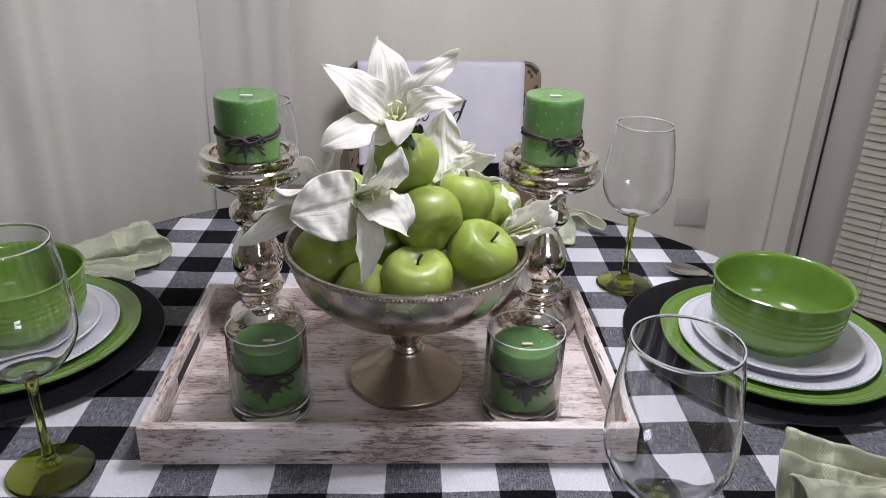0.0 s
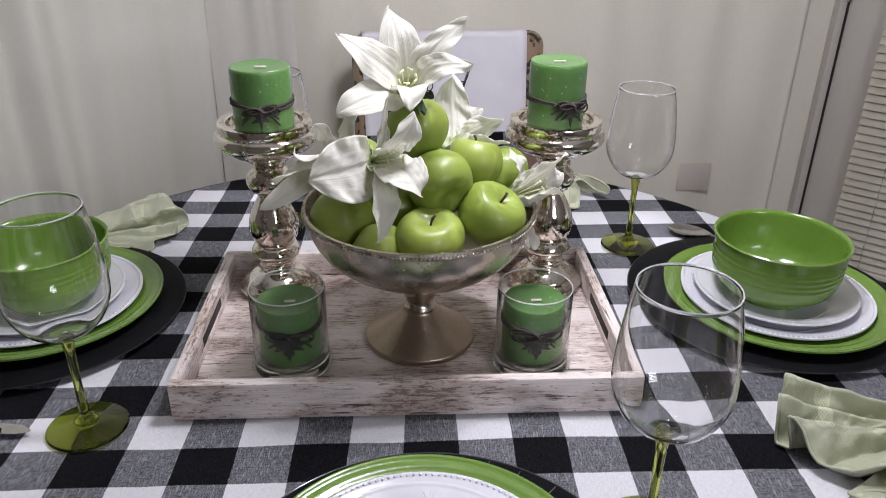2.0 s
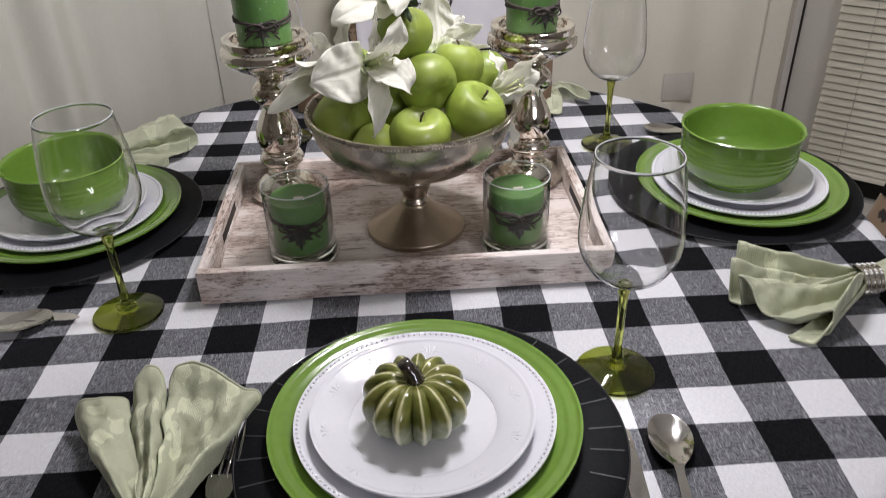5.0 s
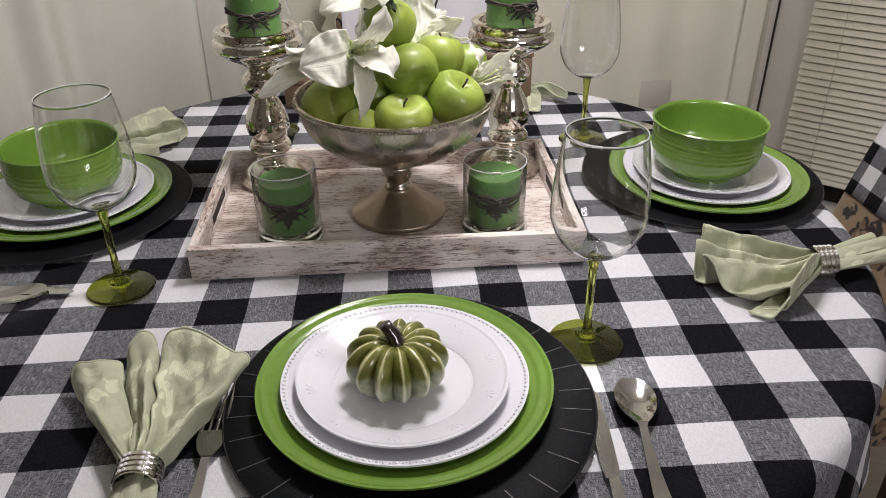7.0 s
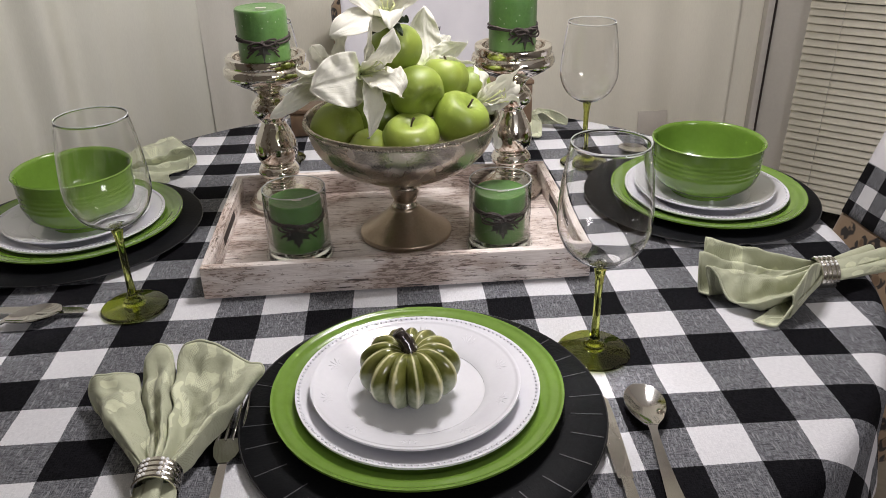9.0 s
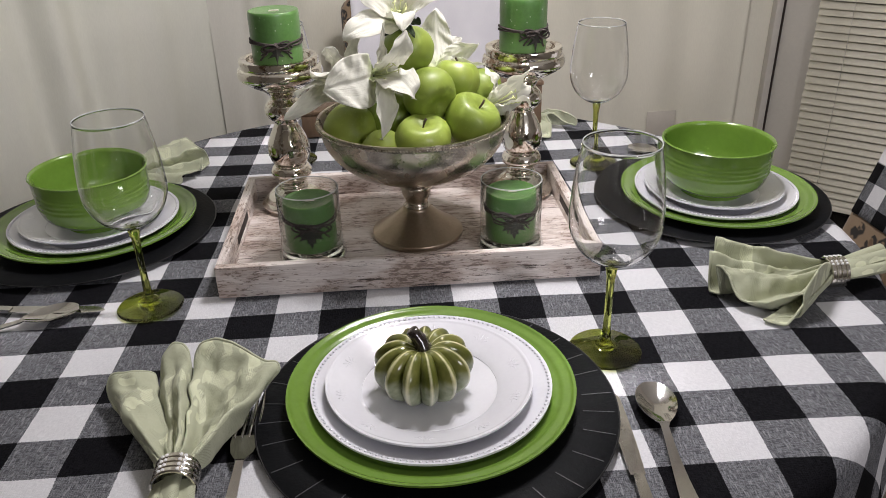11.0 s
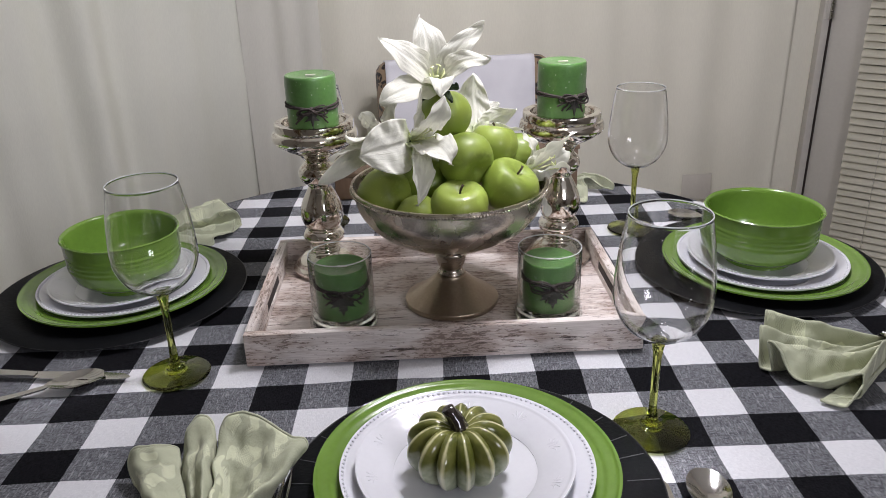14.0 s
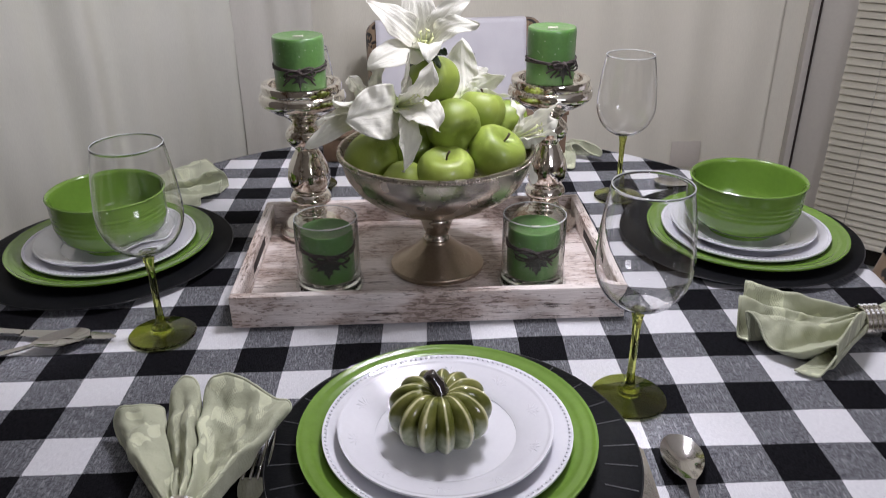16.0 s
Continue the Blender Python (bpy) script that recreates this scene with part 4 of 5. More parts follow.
def candle_holder(x, y, turn):
    h = thing("candle_holder", "mercury glass candle holder with a turned stem on the tray", "candle holder", at(x, y, DECK, turn), "candle holders")
    Z = DECK
    part("base", lathe(smooth_profile([(0, 0.001), (0.040, 0.0), (0.0455, 0.002), (0.0465, 0.006), (0.043, 0.0095), (0.041, 0.011), (0.039, 0.016), (0.031, 0.0225), (0.022, 0.028), (0.019, 0.034), (0, 0.034)], 5), 56), "silver", h)
    part("stem", lathe(smooth_profile([(0.0, 0.033), (0.019, 0.034), (0.020, 0.038), (0.0275, 0.045), (0.0285, 0.050), (0.025, 0.056), (0.0220, 0.059), (0.0262, 0.066), (0.0290, 0.077), (0.0272, 0.090), (0.0210, 0.104), (0.0160, 0.113), (0.0160, 0.117), (0.0235, 0.124), (0.0268, 0.132), (0.0245, 0.140), (0.0185, 0.146), (0.0175, 0.149), (0.0235, 0.157), (0.032, 0.163), (0, 0.163)], 4), 56), "silver", h)
    part("cup", lathe(smooth_profile([(0, 0.162), (0.032, 0.163), (0.046, 0.169), (0.0552, 0.176), (0.0565, 0.182), (0.0545, 0.187), (0.0515, 0.189)], 4) + [(0.0518, 0.190), (0.0523, 0.1975), (0.0515, 0.1990), (0.0500, 0.1995), (0.0435, 0.1995), (0.0420, 0.1985), (0.0412, 0.1950), (0.0400, 0.1935), (0, 0.193)], 64), "silver", h)
    h.scale = (1, 1, 1.062)
    return h


def pillar_candle(x, y, z, r, H, face, seed):
    c = thing("pillar_candle", "green pillar candle tied with brown twine on a silver holder", "candle", at(x, y, z), "pillar candles")
    part("wax", lathe([(0, 0)] + smooth_profile([(r - 0.003, 0.0), (r, 0.003), (r * 1.005, H * 0.5), (r, H - 0.004), (r - 0.003, H - 0.0005), (r * 0.8, H - 0.001), (r * 0.3, H - 0.0035), (0, H - 0.004)], 4), 56), "wax", c)
    part("wick", box(0.013, 0.0036, 0.0016, 0.0005, (0.001, 0, H - 0.0016)), "wick", c, "pale unburnt wick folded flat")
    tw = part("twine", twine(r, H * 0.40, face, seed), "twine", c, "dark brown twine tied in a bow")
    part("star_charm", star_charm(r + 0.001, H * 0.27, face, 0.012), "charm", tw, "dark dried star charm")
    return c


for x, y, cx, turn, face, seed, r, H in ((-0.1435, 0.030, -0.1435, 20, -1.50, 4, 0.0325, 0.0665), (0.1835, 0.028, 0.1820, 130, -1.25, 9, 0.0312, 0.0715)):
    candle_holder(x, y, turn)
    pillar_candle(cx, y, DECK + 0.193 * 1.062 + 0.0004, r, H, face, seed)


def ring_bead(R, z, r, seg=64):
    """A thin round lip."""
    return lathe([(R + r * math.cos(a), z + r * math.sin(a)) for a in [2 * math.pi * k / 8 for k in range(8)]], seg, closed=True)


def votive(x, y, face, seed):
    g = thing("candle_glass", "clear straight glass tumbler with a thick base on the tray", "candle glass", at(x, y, DECK), "candle glasses")
    H = 0.092
    prof = [(0, 0.0), (0.036, 0.0), (0.0405, 0.002), (0.0418, 0.006), (0.0408, 0.011), (0.0386, 0.017), (0.0378, 0.03), (0.0376, H - 0.001), (0.0370, H), (0.0364, H - 0.001), (0.0362, 0.035), (0.0352, 0.024), (0.031, 0.0195), (0, 0.0190)]
    part("tumbler", lathe(prof, 64), "thick", g)
    part("thick_base", lathe(smooth_profile([(0, 0.0015), (0.034, 0.0015), (0.0385, 0.004), (0.0375, 0.012), (0.034, 0.0180), (0, 0.0185)], 4), 56), "lens", g, "thick clear glass base")
    part("rim", ring_bead(0.0368, H, 0.0007), "lip", g)
    c = thing("votive_candle", "green candle tied with twine inside a glass tumbler", "candle", at(x, y, DECK + 0.0197), "votive candles")
    r, h = 0.0310, 0.057
    part("wax", lathe([(0, 0)] + smooth_profile([(r - 0.002, 0.0), (r, 0.002), (r, h - 0.004), (r - 0.002, h), (r * 0.85, h - 0.0005), (r * 0.4, h - 0.003), (0, h - 0.0035)], 4), 48), "wax", c)
    part("wick", box(0.011, 0.0034, 0.0015, 0.0005, (0.002, 0.001, h - 0.0016)), "wick", c, "pale unburnt wick folded flat")
    tw = part("twine", twine(r, h * 0.60, face, seed), "twine", c, "dark brown twine tied in a bow")
    part("leaf_charm", star_charm(r + 0.001, h * 0.47, face, 0.0180, True), "charm", tw, "dark dried leaf charm")


votive(-0.110, -0.137, -1.50, 21)
votive(0.137, -0.147, -1.62, 25)


# ---- place settings ----
def charger(x, y, turn, grooves):
    c = thing("charger_plate", "black round charger plate with a grooved rim on the cloth", "charger", at(x, y, TOP, turn), "chargers")
    R = 0.1655
    part("disc", lathe([(0, 0.002), (0.10, 0.002), (0.104, 0.0), (0.12, 0.0), (R - 0.002, 0.006), (R, 0.0075), (R - 0.002, 0.0088), (0.124, 0.0075), (0.112, 0.0045), (0, 0.0042)], 96), "black", c)
    part("rim_edge", ring_bead(R - 0.0006, 0.0078, 0.0008, 96), "edge", c, "thin glossy black rim")
    if not grooves:
        return c
    g0 = part("groove", box(0.028, 0.0008, 0.0007), "line", c)
    for k in range(31):
        g = g0 if k == 0 else g0.copy()
        if k:
            scene.collection.objects.link(g)
        g.matrix_local = Matrix.Rotation(2 * math.pi * (k + 0.12 * math.sin(5 * k)) / 31, 4, "Z") @ Matrix.Translation((0.1475 + 0.001 * math.sin(3 * k), 0, 0.0084)) @ Matrix.Rotation(radians(-1.9), 4, "Y")
    return c


def ridged_plate(name, label, cat, m, R, H, material, ridges, group):
    p = thing(name, label, cat, m, group)
    well = R * 0.66
    up = [(0, 0.003), (well * 0.96, 0.003), (well, 0.0035)]
    for k in range(13):
        t = k / 12
        r = well + (R - 0.003 - well) * t
        z = 0.004 + (H - 0.0045) * t ** 0.8 + (0.00075 * math.sin(2 * math.pi * ridges * t) if ridges else 0)
        up.append((r, z))
    full = [(0, 0.001), (well * 0.8, 0.0), (well * 0.84, 0.0), (well * 0.87, 0.0015), (well, 0.0012), (R - 0.003, H - 0.0045), (R, H - 0.002), (R, H), (R - 0.0025, H)] + up[::-1]
    part("dish", lathe(full, 96), material, p, angle=50)
    return p


def beads(R, z, n, r):
    bm = bmesh.new()
    for k in range(n):
        a = 2 * math.pi * k / n
        bmesh.ops.create_icosphere(bm, subdivisions=1, radius=r, matrix=Matrix.Translation((R * math.cos(a), R * math.sin(a), z)))
    return bm


def scroll_relief():
    """Two curled scrolls back to back with a spray of leaves, low in relief; x points to the rim."""
    bm = bmesh.new()
    for side in (-1, 1):
        for cx, cy, r0, turns in ((-0.001, 0.0075, 0.0048, 1.7), (0.002, 0.0160, 0.0034, 1.4)):
            pts = []
            for k in range(26):
                q = k / 25
                a = 2 * math.pi * turns * q + 2.4
                r = r0 * (1 - 0.82 * q)
                pts.append((cx + r * math.cos(a), side * (cy + r * math.sin(a)), 0.0))
            tube(pts, 0.0011, 6, bm, taper=lambda t: 1.1 - 0.4 * t)
        tube([(-0.006, 0, 0), (-0.002, side * 0.0012, 0), (0.003, side * 0.0030, 0), (0.007, side * 0.0058, 0)], 0.0011, 6, bm, taper=lambda t: 0.5 + 1.4 * t - 1.5 * t * t)
    tube([(-0.006, 0, 0), (0.0, 0, 0), (0.008, 0, 0)], 0.0012, 6, bm, taper=lambda t: 0.6 + 1.3 * t - 1.5 * t * t)
    for v in bm.verts:
        v.co.z *= 0.4
    return bm


def setting(x, y, gx, gy, wx, wy, w2x, w2y, turn, grooves=False, lift=0.0034, top_lift=0.0064):
    charger(x, y, turn, grooves)
    z = TOP + 0.0046
    ridged_plate("dinner_plate", "glossy green dinner plate with a ridged rim on a black charger", "plate", at(gx, gy, z, turn), 0.1335, 0.0185, "green", 4, "dinner plates")
    z += lift
    s = ridged_plate("salad_plate", "white china plate with a beaded rim on the green plate", "plate", at(wx, wy, z, turn), 0.1108, 0.0165, "china", 0, "beaded white plates")
    part("bead_trim", beads(0.1078, 0.0160, 128, 0.0015), "china", s, "ring of tiny white beads", 80)
    z += top_lift
    b = ridged_plate("bread_plate", "small white china plate with an embossed scroll rim topping the stack", "plate", at(w2x, w2y, z, turn), 0.0945, 0.0165, "china", 0, "small white plates")
    first = part("embossed_scroll", scroll_relief(), "china", b, "raised white scroll and leaf relief", 80)
    for k in range(10):
        o = first if k == 0 else first.copy()
        if k:
            scene.collection.objects.link(o)
        o.matrix_local = Matrix.Rotation(2 * math.pi * k / 10, 4, "Z") @ Matrix.Translation((0.0785, 0, 0.0112)) @ Matrix.Rotation(radians(-23), 4, "Y")
    return z + 0.0035


ZP = setting(0.016, -0.440, 0.012, -0.427, 0.012, -0.430, 0.010, -0.434, 10, True, 0.0060, 0.0084)
ZS = setting(0.452, -0.012, 0.457, -0.027, 0.456, -0.026, 0.455, -0.024, 40)
setting(-0.420, 0.003, -0.413, 0.003, -0.414, 0.004, -0.416, 0.003, 70)


def soup_bowl(x, y, z, turn):
    b = thing("soup_bowl", "deep green ribbed bowl on stacked white plates", "bowl", at(x, y, z, turn), "green bowls")
    R, H = 0.0762, 0.077
    out = [(0.0, 0.002), (0.040, 0.0), (0.0435, 0.001), (0.044, 0.007), (0.057, 0.0115), (0.0680, 0.022), (0.0728, 0.036)]
    prof = smooth_profile(out, 5)
    for k in range(1, 25):
        t = k / 24
        r = 0.0728 + (R - 0.0740) * t
        prof.append((r + (0.00038 * math.sin(2 * math.pi * 4 * t / 0.66) if t < 0.66 else 0), 0.036 + (H - 0.038) * t))
    prof += [(R, H - 0.002), (R + 0.0006, H - 0.0005), (R - 0.001, H + 0.0008), (R - 0.0035, H - 0.0008)]
    prof += smooth_profile([(R - 0.0045, H - 0.004), (0.0695, 0.040), (0.064, 0.025), (0.052, 0.014), (0.03, 0.0095), (0.0, 0.008)], 5)
    part("vessel", lathe(prof, 96), "green", b, angle=50)


soup_bowl(0.4525, -0.022, ZS - 0.001, 0)
soup_bowl(-0.407, 0.004, ZS - 0.001, 0)


def pumpkin(x, y, z):
    p = thing("ceramic_pumpkin", "glossy green and cream ceramic pumpkin with a dark stem", "pumpkin", at(x, y, z, 12))
    bm = bmesh.new()
    lay = bm.loops.layers.uv.verify()
    NS, NR, LOBES = 130, 26, 13
    rows = []
    for i in range(NR + 1):
        t = max(1e-4, min(math.pi - 1e-4, math.pi * i / NR))
        ring = []
        for k in range(NS):
            a = 2 * math.pi * k / NS
            lobe = abs(math.sin(a * LOBES / 2)) ** 0.75
            depth = 0.25 * math.sin(t) ** 0.5
            ridge = 0.02 * max(0.0, lobe - 0.9) / 0.1
            r = 0.0448 * math.sin(t) ** (0.82 if math.cos(t) > 0 else 0.70) * (1 - depth * (1 - lobe) + ridge)
            zz = 0.0275 + 0.0275 * math.cos(t)
            if math.cos(t) > 0:
                zz -= 0.010 * math.exp(-(r / 0.013) ** 2)
            zz += 0.002 * lobe * math.sin(t)
            ring.append((bm.verts.new((r * math.cos(a), r * math.sin(a), zz)), lobe, zz / 0.055))
        rows.append(ring)
    for i in range(NR):
        for k in range(NS):
            j = (k + 1) % NS
            q = (rows[i][k], rows[i + 1][k], rows[i + 1][j], rows[i][j])
            f = bm.faces.new([c[0] for c in q])
            for lp, c in zip(f.loops, q):
                lp[lay].uv = (c[1] ** 7, c[2])
    bmesh.ops.remove_doubles(bm, verts=bm.verts[:], dist=1e-6)
    part("shell", bm, "pumpkin", p, angle=80)
    pts = [(0.001, 0.0, 0.040), (0.0005, 0.001, 0.047), (-0.001, 0.003, 0.053), (-0.005, 0.005, 0.059), (-0.008, 0.006, 0.064)]
    part("stem", tube(pts, 0.0064, 7, taper=lambda t: 1.5 - 0.9 * t + 0.3 * t * t), "pumpkin_stem", p, "dark glossy curved stem")


pumpkin(0.005, -0.436, ZP - 0.0025)


def wine_glass(x, y, turn=0.0):
    g = thing("wine_glass", "clear wine glass with an olive green stem and foot", "wine glass", at(x, y, TOP, turn), "wine glasses")
    out = smooth_profile([(0.006, 0.1015), (0.019, 0.1060), (0.0335, 0.1175), (0.0425, 0.1355), (0.0443, 0.153), (0.0424, 0.180), (0.0390, 0.205), (0.0356, 0.2240)], 6)
    inn = smooth_profile([(0.0350, 0.2240), (0.0383, 0.205), (0.0417, 0.180), (0.0436, 0.153), (0.0418, 0.1360), (0.0329, 0.1183), (0.0184, 0.1072), (0.0, 0.1032)], 6)
    cup = part("cup", lathe([(0, 0.1012)] + out + [(0.03525, 0.2247)] + inn, 72), "glass", g, "clear thin glass cup", 60)
    part("lip", ring_bead(0.0353, 0.2246, 0.0006, 72), "lip", g)
    part("stem", lathe(smooth_profile([(0, 0.009), (0.011, 0.0095), (0.006, 0.014), (0.0042, 0.03), (0.0038, 0.055), (0.0044, 0.085), (0.0062, 0.0995), (0, 0.1008)], 5), 24), "olive", g, "olive green glass stem")
    part("foot", lathe(smooth_profile([(0, 0.001), (0.034, 0.0005), (0.0355, 0.0015), (0.0352, 0.0025), (0.028, 0.0042), (0.015, 0.0075), (0.010, 0.0092), (0, 0.0093)], 5), 64), "olive", g, "olive green glass foot")
    # clear glass lets the lamp light through
    cup.visible_shadow = False


wine_glass(0.196, -0.367)
wine_glass(-0.295, -0.212)
wine_glass(0.327, 0.150)
wine_glass(-0.160, 0.245)


# ---- napkins ----
def between(keys, s):
    """A smooth run through fold corners; s counts corners."""
    i = max(0, min(int(s), len(keys) - 2))
    t = s - i
    p = [Vector(keys[max(0, min(len(keys) - 1, i + k))]) for k in (-1, 0, 1, 2)]
    m1, m2 = (p[2] - p[0]) * 0.36, (p[3] - p[1]) * 0.36
    return p[1] * (2 * t ** 3 - 3 * t * t + 1) + m1 * (t ** 3 - 2 * t * t + t) + p[2] * (3 * t * t - 2 * t ** 3) + m2 * (t ** 3 - t * t)


def napkin(x, y, turn, keys, sag, tail, tail_turn, seed, label, swells=()):
    """keys: fold corners (ahead, aside, height) along the open edge of the cloth, counted from its ring;
    swells: where along that edge the cloth bellies up or sinks between ring and edge."""
    n = thing("cloth_napkin", label, "napkin", at(x, y, TOP, turn), "napkins")
    K = len(keys) - 1

    def f(u, v):
        e = between(keys, v * K)
        w = 1 if keys[0][1] > keys[-1][1] else -1
        neck = Vector((0.006, 0.0125 * (1 - 2 * v) * w, 0.0200 + 0.0075 * math.sin(2 * math.pi * K * v / 3.2 + seed)))
        q = u ** 0.9
        p = neck.lerp(e, q)
        p.z += -sag * math.sin(math.pi * q) * (0.5 + 0.5 * math.sin(5 * v + seed)) + 0.0016 * math.sin(60 * v + seed) * (1 - q) * q * 4
        b = (0.0055 * noise.noise(p * 34 + Vector((seed, 0, 0))) + 0.003 * noise.noise(p * 80)) * math.sin(math.pi * min(1, 0.75 * q))
        p.z += b
        p.y += 0.6 * b
        for mid, wide, rise in swells:
            p.z += rise * math.exp(-((v - mid) / wide) ** 2) * math.sin(math.pi * q) ** 0.8
        p.z += 0.0009 * max(0.0, math.sin(math.pi * min(1, max(0, (u - 0.90) / 0.1))))
        p.z = max(0.0022, p.z)
        return p

    part("fan_layer", sheet(f, 34, 12 * K, 0.0016, lambda u, v: (0.16 * u, 0.022 * K * v)), "napkin", n, angle=70)
    edge = [f(1.0, k / (8 * K)) + Vector((0, 0, 0.0004)) for k in range(8 * K + 1)]
    part("hem", tube(edge, 0.0014, 6), "napkin", n, angle=80)
    if tail:
        ca, sa = math.cos(radians(tail_turn)), math.sin(radians(tail_turn))
        for k in range(3):
            off = (k - 1) * 0.009

            def g(u, v, k=k, off=off):
                a = 2 * math.pi * v
                r = 0.0058 + 0.0018 * u + 0.0012 * math.sin(3 * a + k + 3 * u)
                d = -0.004 - tail * u
                yy = off * (1 + u) + r * math.cos(a) * 1.2
                zz = 0.017 - 0.003 * u + r * 0.85 * math.sin(a) + (0.005 if k == 1 else 0)
                return (d * ca - yy * sa, d * sa + yy * ca, max(0.002, zz))

            part("tail_fold", sheet(g, 10, 14, 0, lambda u, v: (0.1 * u, 0.08 * v)), "napkin", n, angle=70)
    r = thing("napkin_ring", "silver banded napkin ring set with clear stones", "napkin ring", at(x, y, TOP + 0.0186, turn), "napkin rings")
    rb = bmesh.new()
    prof = []
    for k in range(4):
        z = -0.0110 + 0.0055 * k + 0.00275
        prof += [(0.0172, z - 0.0026), (0.0182, z - 0.0018), (0.0182, z + 0.0018), (0.0172, z + 0.0026)]
    body = lathe([(0.0160, -0.0110)] + prof + [(0.0160, 0.0110)], 40, closed=True)
    bmesh.ops.transform(body, matrix=Matrix.Rotation(radians(90), 4, "Y"), verts=body.verts[:])
    band = part("band", body, "ring", r, angle=30)
    st = bmesh.new()
    for a in (60, 72, 108, 120):
        for k in range(4):
            xx = -0.00825 + 0.0055 * k
            bmesh.ops.create_icosphere(st, subdivisions=1, radius=0.0018, matrix=Matrix.Translation((xx, 0.0181 * math.cos(radians(a)), 0.0181 * math.sin(radians(a)))))
    part("stones", st, "stone", band, "rows of clear stones", 10)
    return n


napkin(-0.202, -0.521, 90,
       ((0.060, 0.040, 0.004), (0.097, 0.056, 0.004), (0.112, 0.079, 0.006), (0.128, 0.090, 0.014), (0.134, 0.091, 0.022), (0.138, 0.086, 0.027), (0.138, 0.066, 0.028), (0.140, 0.048, 0.024), (0.122, 0.042, 0.006), (0.150, 0.040, 0.034), (0.160, 0.031, 0.042), (0.158, 0.021, 0.043),
        (0.146, 0.014, 0.038), (0.128, 0.012, 0.006), (0.152, 0.010, 0.034), (0.157, 0.001, 0.042), (0.156, -0.014, 0.046), (0.145, -0.032, 0.046), (0.131, -0.048, 0.044), (0.121, -0.061, 0.042), (0.117, -0.072, 0.042), (0.111, -0.073, 0.034), (0.096, -0.054, 0.018), (0.076, -0.031, 0.008), (0.046, -0.015, 0.004)),
       0.007, 0.07, 0, 5, "sage green damask napkin fanned out from a silver ring", ((0.69, 0.06, -0.012), (0.83, 0.04, 0.008)))
napkin(0.490, -0.277, 180,
       ((0.116, -0.058, 0.036), (0.125, -0.043, 0.050), (0.128, -0.036, 0.014), (0.141, -0.020, 0.045), (0.143, -0.005, 0.003), (0.134, 0.004, 0.003), (0.144, 0.006, 0.040), (0.134, 0.014, 0.034), (0.125, 0.032, 0.010), (0.104, 0.049, 0.013),
        (0.084, 0.056, 0.026), (0.070, 0.062, 0.032), (0.072, 0.067, 0.008), (0.091, 0.062, 0.004), (0.110, 0.063, 0.003), (0.093, 0.077, 0.003), (0.066, 0.062, 0.022), (0.036, 0.030, 0.006)),
       0.006, 0.10, 20, 12, "sage green damask napkin gathered in a silver ring", ((0.53, 0.085, -0.018), (0.655, 0.028, 0.026)))
napkin(-0.470, 0.175, 0,
       ((0.106, 0.125, 0.026), (0.129, 0.105, 0.034), (0.157, 0.052, 0.040), (0.165, 0.060, 0.028), (0.167, 0.070, 0.003), (0.160, 0.034, 0.004), (0.170, 0.012, 0.030), (0.163, 0.006, 0.012), (0.140, -0.010, 0.014), (0.138, -0.020, 0.003), (0.090, -0.020, 0.010)),
       0.006, 0.04, 0, 19, "sage green damask napkin folded beside the green bowl")
napkin(0.240, 0.372, -42,
       ((0.090, -0.054, 0.003), (0.096, -0.037, 0.003), (0.079, -0.009, 0.015), (0.070, -0.008, 0.028), (0.077, 0.001, 0.032), (0.087, 0.009, 0.020), (0.102, 0.015, 0.012), (0.113, 0.024, 0.010), (0.115, 0.022, 0.018), (0.095, 0.018, 0.030), (0.060, 0.018, 0.030)),
       0.004, 0.03, 0, 23, "sage green napkin folded beside the far wine glass")


# ---- cutlery ----
def blade_strip(rows, bm=None):
    """A flat piece of cutlery from rows of (along, half width, height, dish, thickness)."""
    bm = bm or bmesh.new()
    N = 14
    top, bot = [], []
    for x, w, z, dish, th in rows:
        top.append([bm.verts.new((x, w * (2 * k / N - 1), z - dish * (1 - (2 * k / N - 1) ** 2) + th / 2)) for k in range(N + 1)])
        bot.append([bm.verts.new((x, w * (2 * k / N - 1), z - dish * (1 - (2 * k / N - 1) ** 2) - th / 2 * (1 - 0.6 * (2 * k / N - 1) ** 2))) for k in range(N + 1)])
    for i in range(len(rows) - 1):
        for k in range(N):
            bm.faces.new((top[i][k], top[i + 1][k], top[i + 1][k + 1], top[i][k + 1]))
            bm.faces.new((bot[i][k + 1], bot[i + 1][k + 1], bot[i + 1][k], bot[i][k]))
        bm.faces.new((top[i][0], bot[i][0], bot[i + 1][0], top[i + 1][0]))
        bm.faces.new((top[i][N], top[i + 1][N], bot[i + 1][N], bot[i][N]))
    for i in (0, -1):
        for k in range(N):
            q = (top[i][k], top[i][k + 1], bot[i][k + 1], bot[i][k])
            bm.faces.new(q if i == 0 else q[::-1])
    bmesh.ops.recalc_face_normals(bm, faces=bm.faces)
    return bm


def handle_rows(x0, x1, z0=0.006):
    return [(x0 + (x1 - x0) * t, 0.0035 + 0.0055 * t ** 1.6, z0 - 0.003 * math.sin(math.pi * t) , 0, 0.0028) for t in [k / 10 for k in range(10)]] + [(x1 - 0.003, 0.0088, z0, 0, 0.0026), (x1, 0.004, z0, 0, 0.002)]


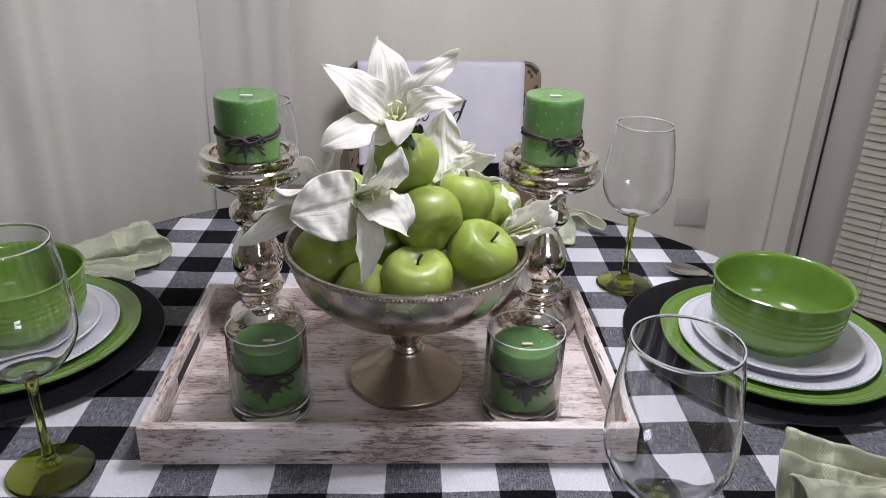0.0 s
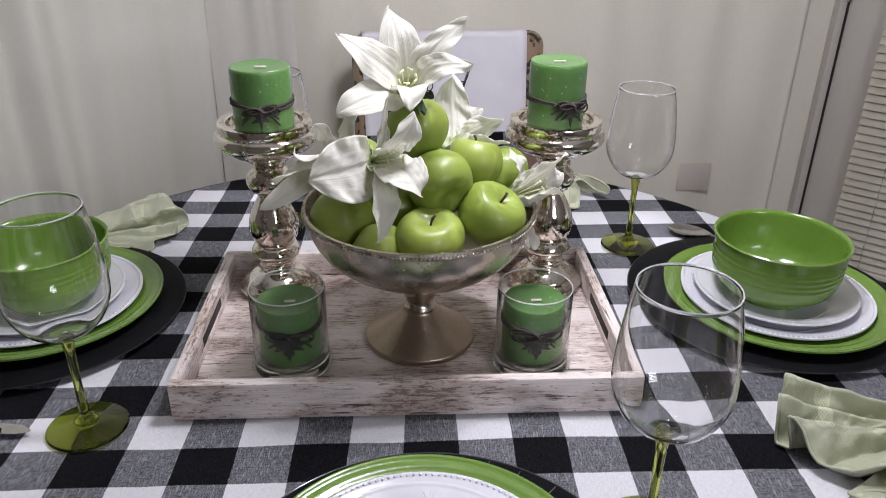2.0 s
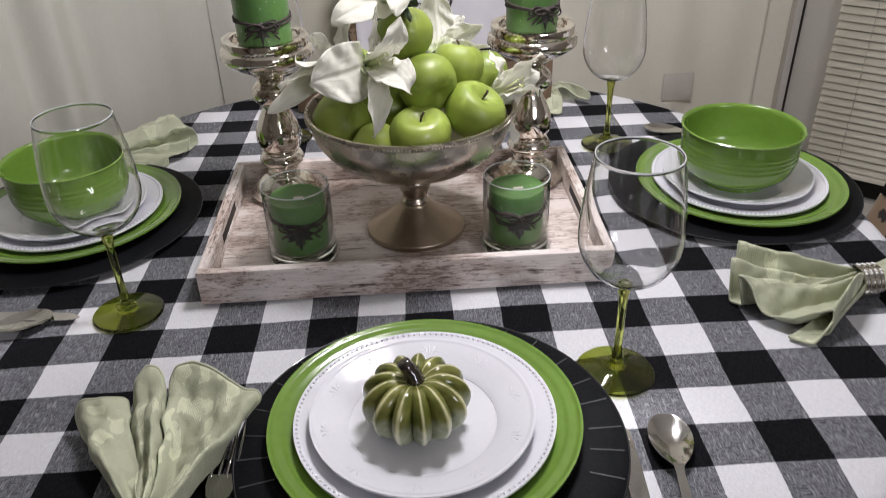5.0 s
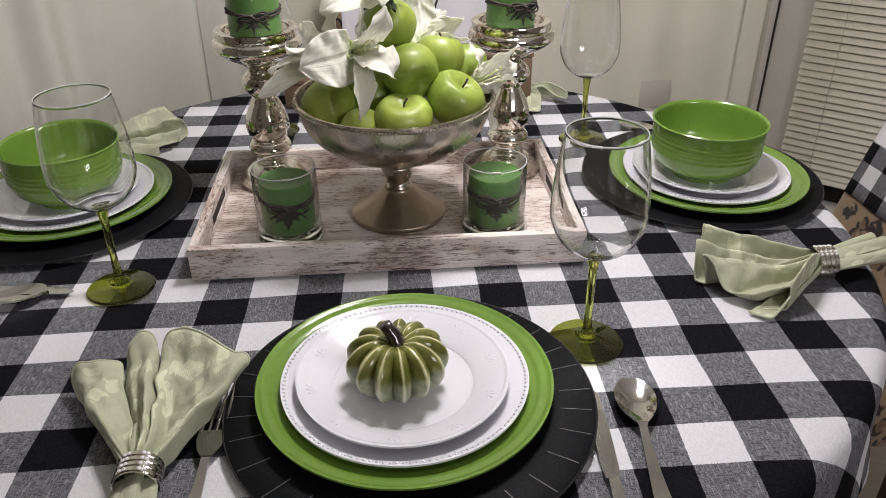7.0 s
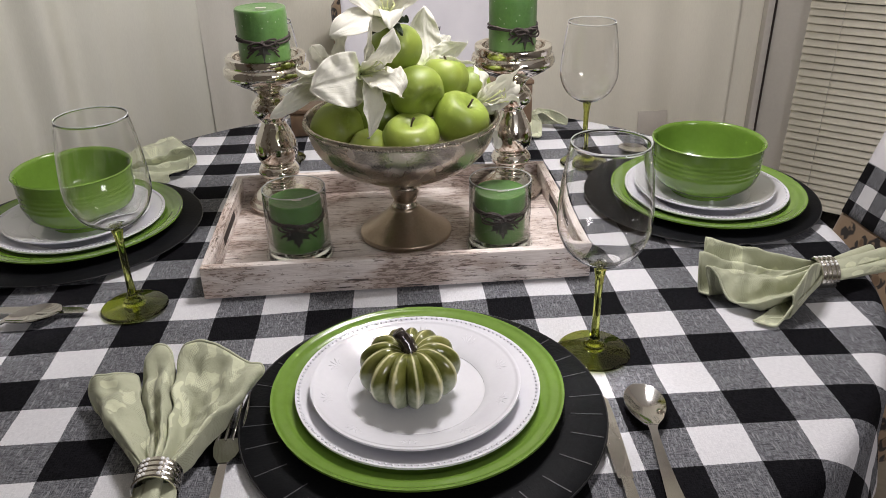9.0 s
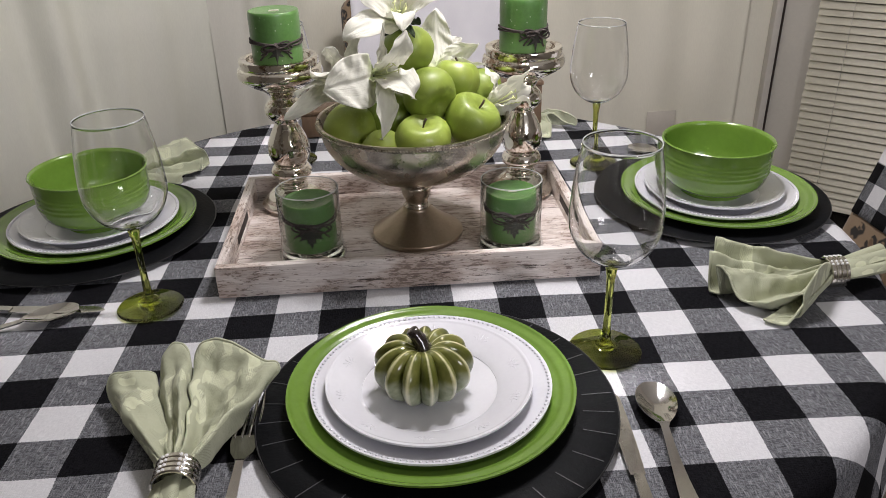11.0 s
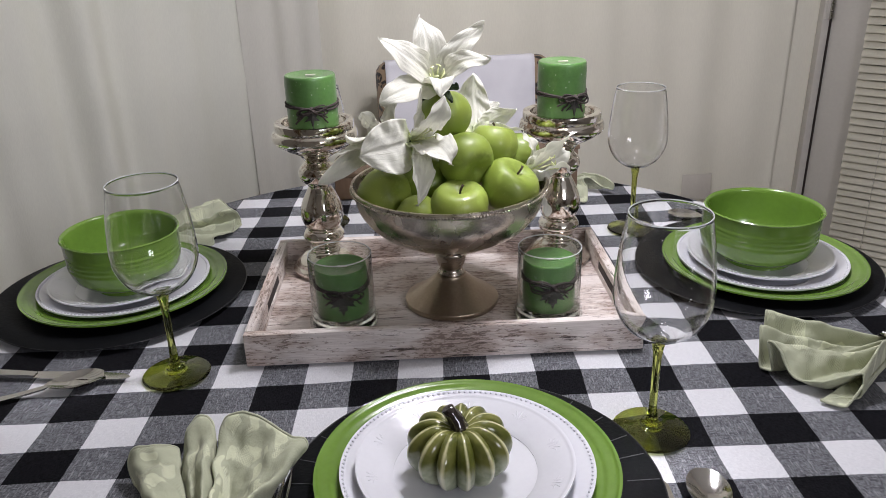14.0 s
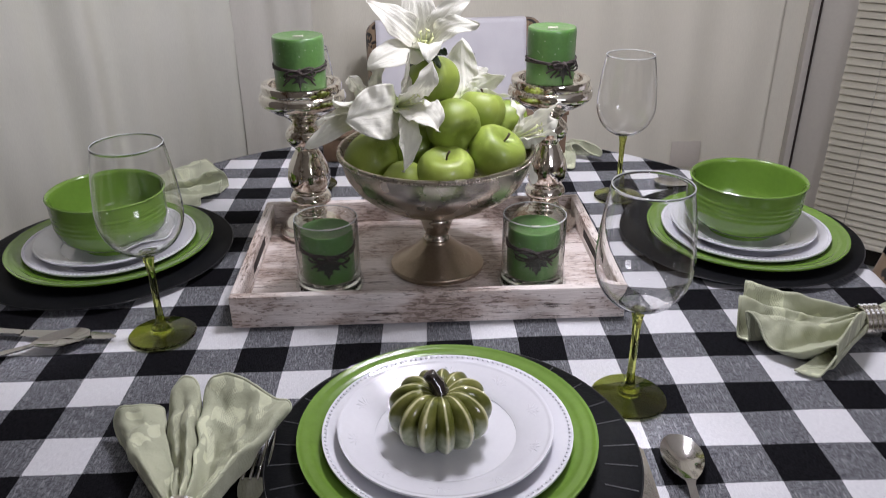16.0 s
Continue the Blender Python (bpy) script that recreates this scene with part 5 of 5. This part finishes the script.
def spoon(x, y, turn, z=TOP, label="polished steel teaspoon lying on the checked cloth"):
    s = thing("spoon", label, "spoon", at(x, y, z, turn), "cutlery")
    rows = []
    for k in range(25):
        t = k / 24
        w = 0.0185 * max(0.12, math.sin(math.pi * (0.04 + 0.93 * t ** 0.85))) ** 0.62
        rows.append((0.058 * t, w, 0.0085, 0.006 * math.sin(math.pi * t), 0.0016))
    part("scoop", blade_strip(rows), "steel", s)
    part("handle", blade_strip([(0.057, 0.005, 0.0085, 0, 0.002)] + handle_rows(0.062, 0.165)), "steel", s)


def knife(x, y, turn, z=TOP):
    s = thing("knife", "polished steel table knife lying beside the plate", "knife", at(x, y, z, turn), "cutlery")
    rows = [(0, 0.001, 0.004, 0, 0.001)] + [(0.01 + 0.10 * t, 0.0045 + 0.0030 * math.sin(math.pi * (0.2 + 0.6 * t)), 0.004, 0, 0.0016) for t in [k / 8 for k in range(9)]]
    part("blade", blade_strip(rows), "steel", s)
    part("handle", blade_strip([(0.109, 0.004, 0.0045, 0, 0.003), (0.115, 0.0045, 0.0045, 0, 0.004), (0.16, 0.0055, 0.005, 0, 0.005), (0.205, 0.0075, 0.005, 0, 0.005), (0.212, 0.005, 0.005, 0, 0.003)]), "steel", s)


def fork(x, y, turn, z=TOP):
    s = thing("fork", "polished steel table fork lying under the napkin", "fork", at(x, y, z, turn), "cutlery")
    part("neck", blade_strip([(0.045, 0.0115, 0.007, 0, 0.0018), (0.055, 0.012, 0.006, 0.001, 0.0018), (0.066, 0.0095, 0.006, 0.001, 0.002), (0.075, 0.0045, 0.007, 0, 0.0024)]), "steel", s)
    for k in range(4):
        yy = -0.0096 + 0.0064 * k
        part("tine", tube([(-0.014, yy * 0.92, 0.011), (0.006, yy, 0.0085), (0.03, yy, 0.0072), (0.047, yy, 0.0068)], 0.0016, 7, taper=lambda t: 0.5 + 0.5 * min(1, 3 * t)), "steel", s)
    part("handle", blade_strip(handle_rows(0.074, 0.19)), "steel", s)


spoon(0.219, -0.437, -97)
knife(0.180, -0.440, -95)
fork(-0.153, -0.418, -93)
spoon(-0.372, -0.217, 199, label="polished steel teaspoon beside the olive-stemmed glass")
knife(-0.344, -0.220, 172)
spoon(0.400, 0.191, -31, label="polished steel teaspoon half under the black charger")
knife(0.358, 0.116, 14)

# lamp over the table, above the view but mirrored in glass and glaze
lamp = thing("pendant_lamp", "five-bulb pendant lamp of satin nickel hanging over the table", "lamp", at(LAMP[0], LAMP[1], LAMP[2]))
part("rod", tube([(0, 0, 0.10), (0, 0, 2.498 - LAMP[2])], 0.006, 10), "nickel", lamp)
part("hub", lathe(smooth_profile([(0, 0.085), (0.012, 0.087), (0.020, 0.098), (0.016, 0.112), (0.008, 0.122), (0, 0.124)], 3), 24), "nickel", lamp)
for k in range(BULBS):
    a = 2 * math.pi * k / BULBS - 0.785
    ca, sa = math.cos(a), math.sin(a)
    part("arm", tube([(0.016 * ca, 0.016 * sa, 0.102), (0.045 * ca, 0.045 * sa, 0.112), (0.066 * ca, 0.066 * sa, 0.098), (0.07 * ca, 0.07 * sa, 0.070)], 0.004, 8), "nickel", lamp)
    globe = lathe(smooth_profile([(0, 0.016), (0.010, 0.019), (0.0165, 0.030), (0.015, 0.044), (0.009, 0.060), (0.008, 0.070), (0, 0.071)], 2), 14)
    bmesh.ops.translate(globe, verts=globe.verts[:], vec=(0.07 * ca, 0.07 * sa, 0))
    part("light_bulb", globe, "bulb", lamp, "lit frosted bulb")

# small wooden boxes standing beyond the tray
for x, y, w, h, t in ((0.238, 0.315, 0.080, 0.085, 4), (-0.105, 0.350, 0.095, 0.042, 0)):
    b = thing("wooden_box", "small plain brown wooden box behind the centrepiece", "box", at(x, y, TOP, t), "wooden boxes")
    part("carcass", box(w, 0.05, h, 0.003, (0, 0.025, h / 2 + 0.0005)), "wood", b)
    part("lid", box(w + 0.004, 0.054, 0.008, 0.002, (0, 0.025, h + 0.0045)), "wood", b)
